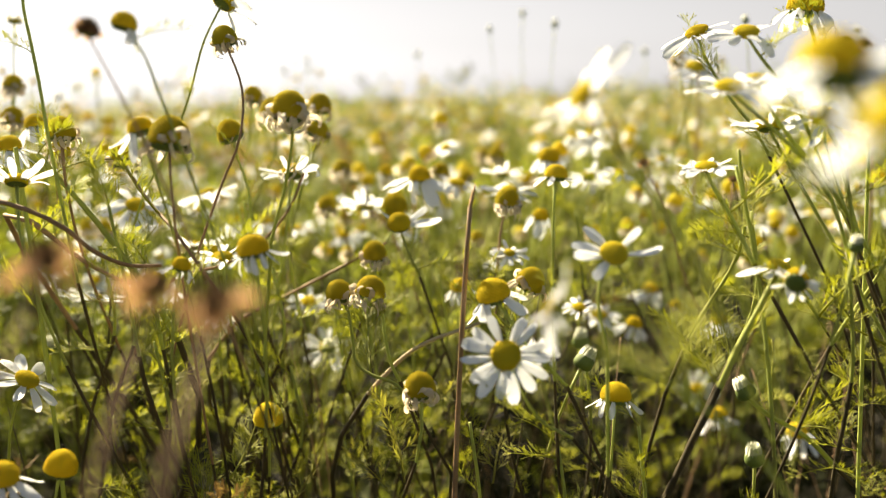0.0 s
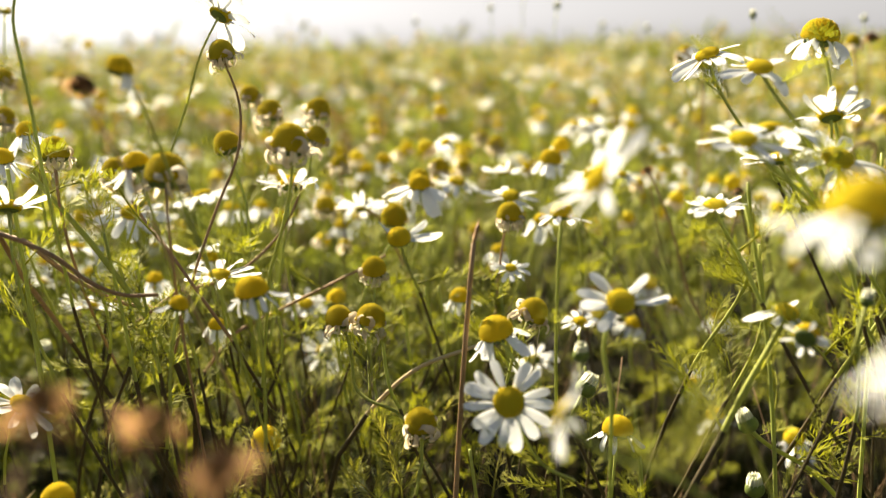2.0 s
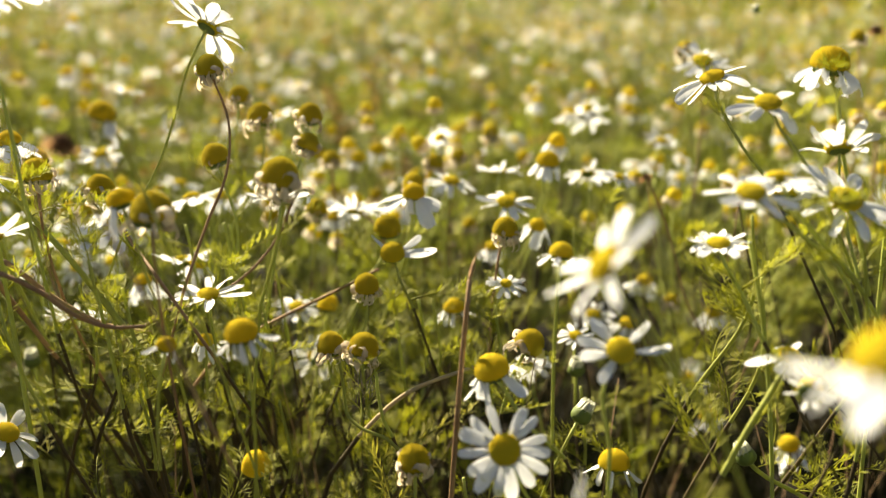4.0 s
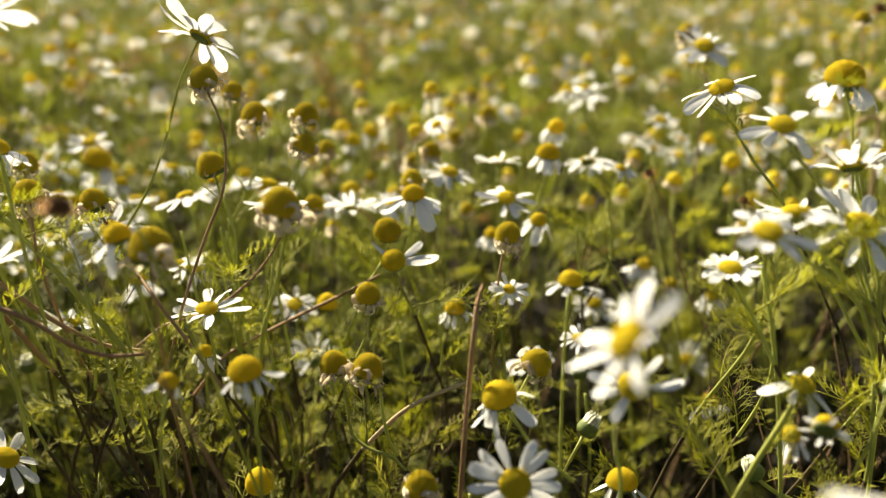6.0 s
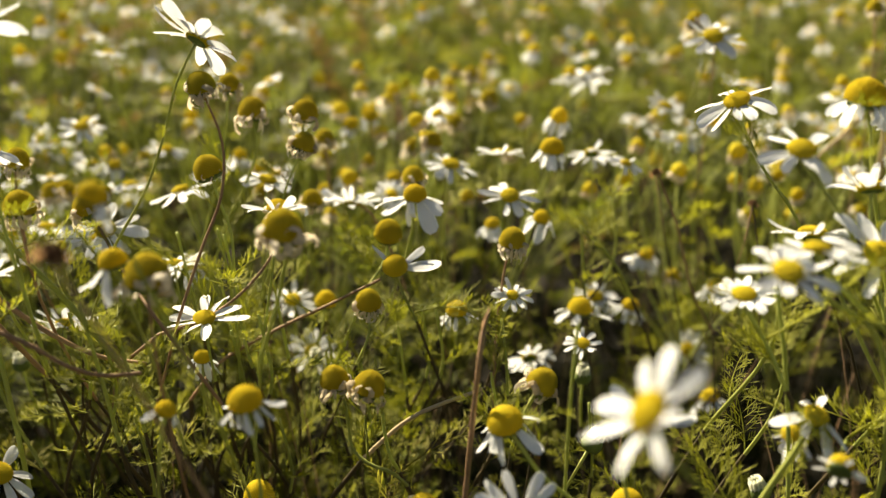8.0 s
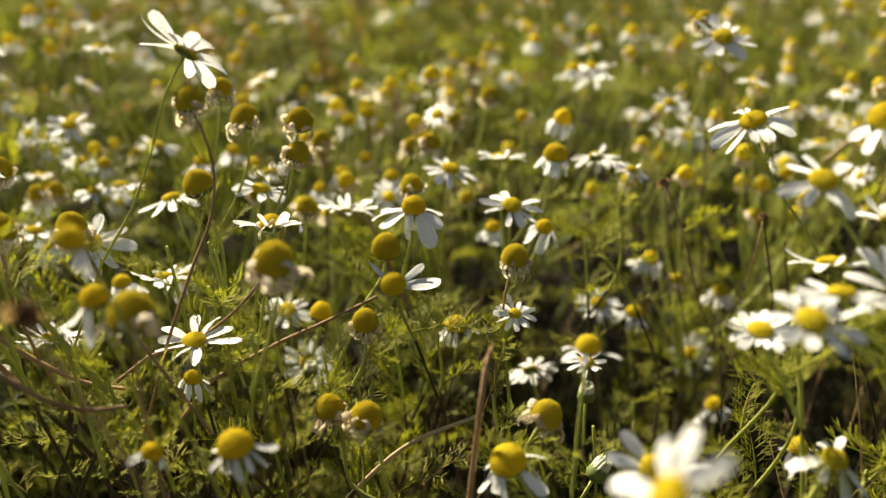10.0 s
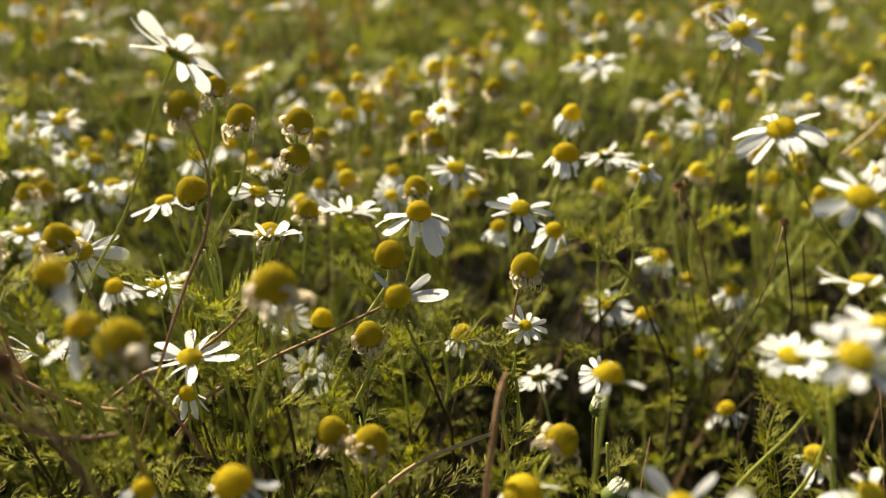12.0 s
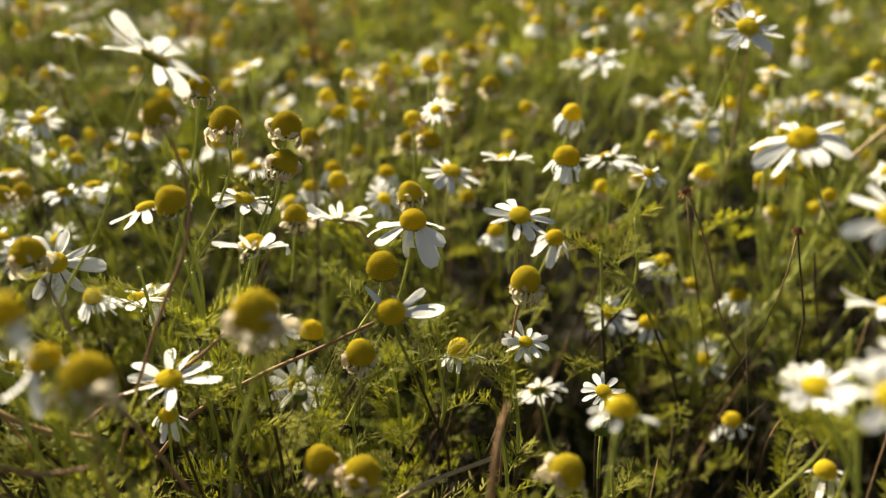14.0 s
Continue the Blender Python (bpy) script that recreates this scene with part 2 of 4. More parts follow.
def crumpled_mesh(name, mat, seed, width=0.17, rows=9):
    """A shrunken petal of length 1 along +x, curled into an uneven loop and folded along its middle."""
    rng = random.Random(seed)
    verts, faces = [], []
    x = z = y = 0.0
    ang, turn, bend = rng.uniform(-0.2, 0.5), 0.0, rng.choice((-1, -1, 1)) * rng.uniform(0.35, 0.8)
    for i in range(rows):
        t = i / (rows - 1)
        w = width * (0.5 + 0.7 * math.sin(math.pi * min(1, t * 0.9 + 0.05))) * rng.uniform(0.7, 1.2)
        verts += [(x - 0.05 * math.sin(ang), y - w, z + rng.uniform(-0.05, 0.05)), (x + math.sin(ang) * w * 0.7, y, z - math.cos(ang) * w * 0.7), (x, y + w, z + rng.uniform(-0.05, 0.05))]
        ang += bend * rng.uniform(0.5, 1.4)
        turn += rng.uniform(-0.4, 0.4)
        x += math.cos(ang) * math.cos(turn) / (rows - 1)
        y += math.sin(turn) / (rows - 1)
        z += math.sin(ang) / (rows - 1)
    for i in range(rows - 1):
        for j in range(2):
            a = i * 3 + j
            faces.append((a, a + 1, a + 4, a + 3))
    return data_of(name, verts, faces, mat)


def leaf_mesh(name, mat, seed, pairs=6, subs=3, thick=0.012, rib=6):
    """A feathery leaf of length 1 along +x: a bent midrib, side ribs, and thread-like lobes."""
    rng = random.Random(seed)
    s = Soup()
    bend, sway = rng.uniform(-0.5, 0.25), rng.uniform(-0.25, 0.25)
    mid = lambda t: Vector((t, sway * t * t, bend * t * t))
    s.add(*tube([mid(k / rib) for k in range(rib + 1)], [thick * 1.25 * (1 - 0.6 * k / rib) for k in range(rib + 1)], 4 if rib > 4 else 3))
    for k in range(pairs):
        t = 0.2 + 0.76 * k / max(1, pairs - 1)
        size = 0.36 * (0.45 + 0.55 * math.sin(math.pi * min(1, t * 0.95))) * rng.uniform(0.75, 1.15)
        for side in (1, -1):
            o = mid(t + rng.uniform(-0.03, 0.03))
            d = Vector((rng.uniform(0.6, 0.95), side * rng.uniform(0.6, 0.9), rng.uniform(-0.1, 0.55))).normalized()
            e = o + d * size
            s.add(*blade(o, e, thick))
            for q in range(subs):
                f = 0.3 + 0.5 * q / max(1, subs - 1)
                for sg in (1, -1):
                    if rng.random() < 0.15:
                        continue
                    side_dir = (d + Vector((-d.y, d.x, 0)) * sg * rng.uniform(0.5, 0.9) + Vector((0, 0, rng.uniform(-0.1, 0.5)))).normalized()
                    b = o.lerp(e, f)
                    s.add(*blade(b, b + side_dir * size * rng.uniform(0.35, 0.65), thick * 0.9))
    s.add(*blade(mid(0.97), mid(1.12), thick))
    return s.mesh(name, mat)


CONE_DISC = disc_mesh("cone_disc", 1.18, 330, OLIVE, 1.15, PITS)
BARE_DISC = disc_mesh("bare_disc", 1.2, 310, YELLOW)
HALF_DISC = disc_mesh("half_disc", 0.95, 250, YELLOW)
FLAT_DISC = disc_mesh("flat_disc", 0.46, 160, YELLOW)
DEAD_DISC = disc_mesh("dead_disc", 1.1, 160, DEAD, 5.0, DEAD)
CUP_MESH = Soup()
CUP_MESH.add(*dome(0.9, 0.34, 0.05, 5, 14), m=Matrix.Rotation(math.pi, 4, "X"))
for k in range(16):
    a = k * math.pi / 8
    CUP_MESH.add(*thread((0.62 * math.cos(a), 0.62 * math.sin(a), -0.26), (0.98 * math.cos(a), 0.98 * math.sin(a), 0.06), 0.10))
CUP_MESH = CUP_MESH.mesh("bract_cup", CUP)
PETALS = [petal_mesh("petal", PETAL, k, -0.15 + 0.22 * (k % 4), 0.55 * (k % 5 - 2) / 2, 0.148 + 0.02 * (k * 3 % 4), curl=(0.0, 0.8, -0.9)[k % 3]) for k in range(14)]
CURLED = [petal_mesh("petal", PETAL, 20 + k, 0.5, 0.4 * (k - 1), 0.15, curl=5.0 + k) for k in range(3)]
WILTS = [petal_mesh("withered_petal", WILTED, 40 + k, 0.9, 1.6 * (k % 3 - 1), 0.12 + 0.03 * (k % 2), cols=3, rows=7, curl=2.0 + 2.5 * (k % 3)) for k in range(6)]
CRUMPLED = [crumpled_mesh("withered_petal", WILTED, 140 + k, 0.13 + 0.03 * (k % 3)) for k in range(9)]
BUD_PETAL = data_of("petal", *thread((0.6, 0, 0.45), (0.42, 0.2, 1.55), 0.22), BUD)
TANS = [petal_mesh("dry_petal", TAN, 70 + k, 0.9, 1.2 * (k % 3 - 1), 0.14, cols=3, rows=6, curl=2.0 * (k % 3)) for k in range(4)]
LEAVES = [leaf_mesh("leaf", LEAF, k, 6 + k % 3, 3 + k % 2, 0.011) for k in range(10)]


# ---- one flower on its stem ----
def turned(axis_lean, azimuth):
    """The turn of a head that leans so many degrees towards that azimuth (0: +x, 90: +y)."""
    return Matrix.Rotation(radians(azimuth), 4, "Z") @ Matrix.Rotation(radians(axis_lean), 4, "Y") @ Matrix.Rotation(radians(-azimuth), 4, "Z")


def add_petals(head, rng, count, length, lift, spread, meshes, name, at=0.86, low=-0.02, gap=()):
    for k in range(count):
        a = 360 * (k + rng.uniform(-0.22, 0.22)) / count
        if any(g0 <= a % 360 <= g1 for g0, g1 in gap) or rng.random() < 0.06 + spread * 0.003:
            continue
        up = lift + rng.uniform(-spread, spread)
        m = Matrix.Rotation(radians(a), 4, "Z") @ Matrix.Translation((at, 0, low - 0.03 * (k % 2))) @ Matrix.Rotation(radians(-up), 4, "Y") @ Matrix.Rotation(radians(rng.uniform(-10 - spread, 10 + spread)), 4, "X")
        part(name, rng.choice(meshes), head, m @ Matrix.Scale(length * rng.uniform(0.92 - spread * 0.008, 1.08), 4))


KINDS = {"cone": (CONE_DISC, "spent chamomile cone with withered petals on a thin stem"),
         "bare": (BARE_DISC, "bare yellow chamomile cone on a thin green stem"),
         "ripe": (CONE_DISC, "ripe olive-yellow chamomile cone that has lost its petals"),
         "half": (HALF_DISC, "fading chamomile flower with white petals bent down"),
         "ragged": (HALF_DISC, "half-withered chamomile flower with upswept white petals and a brown frill"),
         "daisy": (FLAT_DISC, "open white chamomile flower with a yellow middle"),
         "dead": (DEAD_DISC, "dead brown chamomile head on a dry stem"),
         "bud": (None, "closed white and green chamomile bud")}


def flower(kind, x, y, z, r=5.0, lean=None, az=0.0, n=12, lift=None, plen=2.3, foot=(0, 0), leaves=3, leaf=1.0, bow=0.35, gap=(), spread=9.0, dry=False, thick=0.58, via=(), label=""):
    """A flowering stem with its head at (x, y, z). r: radius of the middle in mm; plen: petal length in radii; foot: where the stem stands, from the head."""
    rng = random.Random(int(x * 7919e3) ^ int(y * 104729e3) ^ int(z * 1299e3))
    if lean is None:
        lean, az = rng.uniform(3, 14), rng.uniform(0, 360)
    disc, text = KINDS[kind]
    thing = new("chamomile_bud" if kind == "bud" else "chamomile_flower")
    base = Vector((round((x + foot[0] + rng.uniform(-0.06, 0.06)) / 0.09) * 0.09 + rng.uniform(-0.015, 0.015), round((y + foot[1] + 0.13) / 0.09) * 0.09 + rng.uniform(-0.015, 0.015), 0))      # several stems rise from one root
    if via:
        last, before = Vector(via[-1]), Vector(via[-2])
        base = Vector((last.x + max(-0.08, min(0.08, (last.x - before.x) * 2.4)) + rng.uniform(-0.02, 0.02), last.y + rng.uniform(0.08, 0.14), 0))
        if last.x > 0.1:
            base.x = last.x + rng.uniform(0.09, 0.13)
    thing.location = base
    tagged(thing, label or text, "flower", "chamomile flowers")
    turn = turned(lean, az)
    axis = turn.to_3x3() @ Vector((0, 0, 1))
    rad = r * 0.99 / 1000
    top = Vector((x, y, z)) - axis * rad * (0.45 if kind in ("cone", "bare", "ripe", "half", "ragged", "dead") else 0.2)
    local = top - base
    neck = local - axis * rad * 0.3
    pts = bezier((0, 0, 0), (rng.uniform(-0.03, 0.03), rng.uniform(-0.03, 0.01), z * 0.5), neck - axis * z * bow * 0.6, neck, 16)
    if via:
        low = Vector(via[-1])
        line = [(0, 0, 0), (rng.uniform(-0.02, 0.02), -0.02, low.z * 0.5)] + [Vector(v) - base for v in reversed(via)] + [neck]
        pts = spline(line, 4)
    thick = thick * (0.7 if kind == "dead" else 1.0) * rng.uniform(0.8, 1.05)
    last = len(pts) - 1
    radii = [thick / 1000 * (1.0 + 0.25 * math.sin(math.pi * k / last) - 0.1 * k / last) for k in range(last)] + [thick / 1000 * 1.3]
    stem_mat = DRY if dry or kind == "dead" or (kind == "cone" and rng.random() < 0.3) else STEM
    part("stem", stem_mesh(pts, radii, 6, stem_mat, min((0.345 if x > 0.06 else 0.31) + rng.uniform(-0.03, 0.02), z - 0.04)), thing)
    for k in range(leaves):
        f = rng.uniform(0.45, 0.86)
        p = pts[int(f * last)]
        size = leaf * rng.uniform(0.014, 0.032) * (1.25 - 0.7 * (f - 0.45) / 0.41)
        part("leaf", rng.choice(LEAVES), thing, Matrix.Translation(p) @ Matrix.Rotation(rng.uniform(0, 6.28), 4, "Z") @ Matrix.Rotation(radians(-rng.uniform(15, 60)), 4, "Y") @ Matrix.Scale(size, 4))
    here = Matrix.Translation(local) @ turn @ Matrix.Rotation(0 if gap else rng.uniform(0, 6.28), 4, "Z") @ Matrix.Scale(rad, 4)
    if kind == "bud":
        s = Soup()
        s.add(*dome(0.85, 1.1, 0.9, 6, 12), index=0)
        bud = part("bud", s.mesh("bud", CUP), thing, here)
        for k in range(12):
            part("petal", BUD_PETAL, bud, Matrix.Rotation(k * math.pi / 6, 4, "Z"), "short closed white petal")
        return thing
    head = part("flower_head", disc, thing, here)
    part("bract_cup", CUP_MESH, head, Matrix.Translation((0, 0, -0.28 if kind != "daisy" else -0.12)))
    if kind == "cone":
        add_petals(head, rng, n + 2, 1.45, -58 if lift is None else lift, 26, WILTS + CRUMPLED[:4], "withered_petal", 0.93, -0.22, gap)
        add_petals(head, rng, 17, 1.3, -25, 48, CRUMPLED, "withered_petal", 0.95, -0.16, gap)
    elif kind == "ripe":
        add_petals(head, rng, 9, 0.7, -35, 30, CRUMPLED, "withered_petal", 0.85, -0.2, gap)
    elif kind == "half":
        add_petals(head, rng, n, plen, -48 if lift is None else lift, spread + 14, PETALS + CURLED, "petal", 0.86, -0.2, gap)
    elif kind == "ragged":
        add_petals(head, rng, n, plen, 40 if lift is None else lift, spread, PETALS + CURLED[:1], "petal", 0.86, -0.12, gap)
        add_petals(head, rng, 12, 1.3, -50, 35, CRUMPLED, "withered_petal", 0.9, -0.25)
    elif kind == "daisy":
        add_petals(head, rng, n, plen, -4 if lift is None else lift, spread, PETALS, "petal", 0.86, -0.08, gap)
    elif kind == "dead":
        add_petals(head, rng, n * 2, plen * 0.74, 10, 60, TANS, "dry_petal", 0.8, -0.1)
    return thing


# ---- flowers that the camera passes close to ----
# the tall pair and the cones beside it
flower("daisy", -0.0870, 0.422, 0.456, 4.8, 43, 52, n=13, plen=2.9, leaves=4, leaf=0.35, lift=6, spread=15, label="tall open white chamomile flower on a curved green stem", via=((-0.095, 0.42, 0.441), (-0.102, 0.42, 0.419), (-0.109, 0.42, 0.401), (-0.122, 0.42, 0.379)))
flower("cone", -0.086, 0.412, 0.442, 4.8, 12, 200, n=13, foot=(-0.015, 0), leaves=1, bow=0.25, via=((-0.079, 0.41, 0.421), (-0.08, 0.408, 0.402), (-0.087, 0.405, 0.384), (-0.096, 0.4, 0.358)))
flower("cone", -0.082, 0.502, 0.413, 6.0, n=8, foot=(-0.03, 0), leaves=1, via=((-0.081, 0.502, 0.395), (-0.087, 0.5, 0.377), (-0.095, 0.5, 0.362)))
flower("cone", -0.058, 0.492, 0.415, 5.5, n=9, leaves=1, via=((-0.061, 0.49, 0.397), (-0.063, 0.49, 0.384), (-0.067, 0.485, 0.374)))
flower("cone", -0.058, 0.484, 0.403, 5.0, 25, 20, n=16, leaves=1)
flower("cone", -0.096, 0.527, 0.419, 5.0, n=8)
flower("ripe", -0.091, 0.440, 0.404, 5.6, 24, 170, n=8, foot=(0.01, 0), leaves=2, via=((-0.088, 0.44, 0.394), (-0.083, 0.44, 0.377), (-0.082, 0.435, 0.355)))
flower("cone", -0.050, 0.339, 0.416, 5.8, 6, 0, n=12, foot=(-0.01, 0.01), leaves=1, bow=0.2, via=((-0.05, 0.34, 0.41), (-0.052, 0.345, 0.393), (-0.059, 0.35, 0.369)))
flower("cone", -0.059, 0.596, 0.377, 5.0)
flower("cone", -0.085, 0.322, 0.408, 6.2, 8, 90, n=7, foot=(0.004, 0.01), leaves=2, bow=0.2, dry=True, thick=0.5)
flower("half", -0.096, 0.327, 0.410, 4.0, 20, 160, n=9, plen=2.5, lift=-30)
flower("cone", -0.141, 0.383, 0.407, 5.2, foot=(-0.005, 0))
flower("cone", -0.179, 0.484, 0.394, 5.2)
flower("cone", -0.131, 0.418, 0.395, 5.2, 20, 160, foot=(0.04, 0), via=((-0.126, 0.415, 0.387), (-0.115, 0.4, 0.378), (-0.1, 0.38, 0.369)))
flower("daisy", -0.139, 0.464, 0.370, 4.4, 32, -70, n=9, plen=3.1, spread=16)
flower("half", -0.088, 0.292, 0.440, 3.6, 15, 20, n=9, plen=2.0, leaves=1, thick=0.45, gap=((70, 300),), via=((-0.085, 0.292, 0.433), (-0.08, 0.296, 0.418)))
flower("dead", -0.088, 0.261, 0.436, 2.6, leaves=0, foot=(-0.04, -0.05), bow=0.2, via=((-0.084, 0.262, 0.425), (-0.07, 0.268, 0.39)))
flower("daisy", -0.120, 0.521, 0.370, 4.2, 20, 150, n=9, lift=-15, plen=3.0)
flower("daisy", -0.201, 0.640, 0.370, 4.3, 15, -90)
flower("daisy", -0.241, 0.708, 0.342, 4.3, 15, 120)
flower("cone", -0.204, 0.615, 0.340, 5.0)
flower("cone", -0.209, 0.602, 0.343, 5.0)
flower("daisy", -0.077, 0.506, 0.380, 4.0, 10, 0)
flower("daisy", -0.139, 0.357, 0.469, 4.6, 30, 120, n=11, plen=2.7, lift=2, leaves=1, spread=16, thick=0.6, via=((-0.142, 0.357, 0.451), (-0.14, 0.357, 0.436), (-0.138, 0.357, 0.422), (-0.136, 0.357, 0.404)))
flower("daisy", -0.232, 0.571, 0.459, 4.2, 15, 90, n=10, plen=2.5, leaves=1, foot=(-0.06, 0))
flower("half", -0.059, 0.314, 0.374, 4.9, 10, 180, n=11, plen=1.5, foot=(0.01, 0.01), leaves=2)
flower("half", -0.082, 0.320, 0.367, 3.0, 15, 0, n=6, plen=1.8)
flower("daisy", -0.089, 0.410, 0.355, 4.2, 8, -95, n=10, plen=3.1, leaves=4, spread=17, lift=10)
flower("bare", -0.067, 0.381, 0.298, 5.6, 6, -90, leaves=3)
flower("half", -0.111, 0.492, 0.345, 4.2, n=10)
flower("daisy", -0.115, 0.478, 0.350, 3.6, 10, 120, lift=12, plen=3.1)
flower("daisy", -0.160, 0.465, 0.327, 3.8, 10, 60, lift=10, plen=2.9)
flower("bud", -0.187, 0.480, 0.299, 4.5)
flower("daisy", -0.151, 0.364, 0.317, 4.4, 35, -20, n=9, plen=2.4)
flower("bare", -0.127, 0.329, 0.298, 5.4)
flower("half", -0.134, 0.300, 0.306, 5.0)
flower("cone", -0.207, 0.500, 0.409, 5.2)
flower("half", -0.177, 0.450, 0.408, 4.6)
flower("half", -0.176, 0.420, 0.400, 4.6)
flower("cone", -0.226, 0.550, 0.425, 5.2)
flower("daisy", -0.149, 0.360, 0.390, 4.4, 25, 100, lift=25)
flower("bud", -0.082, 0.450, 0.292, 4.2)
flower("bud", -0.057, 0.500, 0.293, 4.2)
flower("half", -0.095, 0.430, 0.329, 3.4)
flower("half", -0.154, 0.550, 0.316, 4.4)
# the middle
flower("ripe", -0.022, 0.466, 0.370, 5.8, 12, -80, foot=(0.0, 0.02), leaves=2, via=((-0.023, 0.465, 0.358), (-0.03, 0.46, 0.347)))
flower("half", -0.019, 0.438, 0.366, 5.0, 25, -100, n=9, plen=2.7, lift=-4, gap=((140, 335),), via=((-0.016, 0.438, 0.354), (-0.01, 0.438, 0.341)))
flower("half", -0.011, 0.480, 0.383, 5.0, 6, -90, n=13, plen=3.1, lift=-42, spread=22, foot=(-0.005, 0))
flower("cone", -0.012, 0.516, 0.380, 5.0, n=12)
flower("daisy", -0.041, 0.533, 0.362, 4.8, 20, 80, n=16, lift=24, plen=2.5, spread=22, foot=(0.03, 0), dry=True, via=((-0.037, 0.532, 0.359), (-0.024, 0.53, 0.341), (-0.01, 0.53, 0.302), (0.002, 0.53, 0.271)))
flower("ragged", -0.065, 0.446, 0.387, 4.4, 26, 85, n=14, lift=30, plen=2.5, spread=16, foot=(0.0, 0))
flower("cone", -0.060, 0.532, 0.363, 5.0)
flower("cone", -0.029, 0.430, 0.354, 5.0, 10, -90, n=18, foot=(0.005, 0.01), via=((-0.029, 0.43, 0.338), (-0.034, 0.43, 0.325)))
flower("cone", -0.039, 0.378, 0.347, 4.9, 8, 160, n=9, foot=(0.02, 0.0), leaves=1, bow=0.45, via=((-0.037, 0.377, 0.342), (-0.034, 0.377, 0.329), (-0.032, 0.375, 0.319), (-0.027, 0.372, 0.316), (-0.018, 0.37, 0.313), (-0.013, 0.37, 0.308)))
flower("cone", -0.026, 0.368, 0.350, 5.3, 14, 30, n=12, foot=(0.02, 0.0), leaves=1, bow=0.45, via=((-0.024, 0.368, 0.344), (-0.021, 0.368, 0.33), (-0.019, 0.368, 0.321), (-0.016, 0.37, 0.314)))
flower("cone", -0.008, 0.336, 0.323, 5.2, 8, 200, n=12, foot=(0.02, 0.02), leaves=3)
flower("half", 0.016, 0.335, 0.356, 5.6, 16, 190, n=12, plen=1.9, lift=-42, foot=(0.055, 0.0), leaves=2, bow=0.3, via=((0.018, 0.335, 0.351), (0.028, 0.335, 0.336), (0.042, 0.34, 0.321)))
flower("daisy", 0.019, 0.304, 0.341, 4.7, 66, -98, n=15, plen=2.3, foot=(0.05, 0.02), leaves=2, via=((0.023, 0.306, 0.331), (0.031, 0.31, 0.318), (0.041, 0.315, 0.311)))
flower("cone", 0.028, 0.445, 0.375, 5.2, 5, 0, n=17, foot=(-0.008, 0.0), leaves=12, leaf=0.35, via=((0.027, 0.445, 0.369), (0.024, 0.445, 0.346), (0.023, 0.444, 0.328), (0.023, 0.443, 0.291)))
flower("daisy", 0.029, 0.443, 0.351, 2.5, 25, -80, n=13, plen=2.7, foot=(-0.008, 0.0), leaves=12, leaf=0.35, via=((0.026, 0.443, 0.343), (0.025, 0.443, 0.329)))
flower("half", 0.0365, 0.332, 0.395, 3.6, 10, 60, n=7, plen=1.7, lift=-30, foot=(0.004, 0.01), leaves=2, bow=0.2)
flower("cone", 0.032, 0.363, 0.354, 5.1, 28, -15, n=12, foot=(-0.02, 0), leaves=2)
flower("daisy", 0.061, 0.453, 0.325, 3.0, 20, -90, n=12, plen=2.3, lift=10, spread=22)
flower("bud", 0.062, 0.453, 0.309, 4.6)
flower("bud", 0.054, 0.383, 0.318, 4.8, 30, 20, foot=(0.02, 0))
flower("half", 0.061, 0.352, 0.316, 5.3, n=8, plen=1.3)
flower("daisy", 0.051, 0.303, 0.373, 4.2, 42, -85, n=9, plen=2.6, lift=5, foot=(0.002, 0.01), leaves=2, spread=14, via=((0.047, 0.303, 0.364), (0.05, 0.305, 0.341)))
flower("daisy", 0.0300, 0.225, 0.420, 4.2, 54, 190, n=8, plen=2.5, lift=0, spread=22, leaves=0, thick=0.42, via=((0.034, 0.226, 0.413), (0.047, 0.23, 0.397), (0.062, 0.236, 0.375)))
flower("daisy", 0.021, 0.198, 0.378, 2.8, 75, 150, n=7, plen=2.7, leaves=2, via=((0.026, 0.199, 0.372), (0.046, 0.205, 0.361), (0.066, 0.21, 0.345)))
flower("half", 0.0592, 0.159, 0.4262, 5.7, 14, 75, n=12, plen=1.9, lift=-18, leaves=0, via=((0.066, 0.155, 0.412), (0.085, 0.15, 0.38)))
flower("daisy", 0.0492, 0.115, 0.4185, 4.0, 42, 185, n=8, plen=2.4, leaves=0, via=((0.055, 0.114, 0.411), (0.075, 0.112, 0.38)))
flower("bare", -0.052, 0.507, 0.321, 5.0)
flower("half", 0.008, 0.476, 0.331, 4.7, n=12, plen=1.4)
flower("daisy", -0.070, 0.525, 0.313, 4.0, 25, -90)
flower("daisy", -0.059, 0.511, 0.291, 4.2, 60, -85, n=12)
flower("daisy", 0.047, 0.519, 0.286, 4.2, 60, 100, n=14)
flower("daisy", 0.008, 0.569, 0.371, 4.6, 15, -60, n=11, lift=-8)
flower("daisy", 0.033, 0.574, 0.376, 4.3, 12, 90, n=9, lift=12)
flower("half", 0.056, 0.544, 0.388, 5.7, n=14, plen=1.6)
flower("daisy", 0.083, 0.587, 0.373, 4.2, 45, 90, n=12)
flower("daisy", 0.094, 0.549, 0.378, 2.8, 20, -60, n=10)
flower("daisy", 0.033, 0.512, 0.372, 4.3, 27, -90, n=12, plen=2.5)
flower("half", 0.050, 0.521, 0.359, 4.0, 20, -60, n=8, plen=2.8, lift=-62)
flower("cone", -0.011, 0.657, 0.357, 5.2)
flower("cone", -0.001, 0.602, 0.375, 5.2)
flower("cone", 0.015, 0.693, 0.364, 5.2)
flower("cone", 0.036, 0.696, 0.379, 5.4)
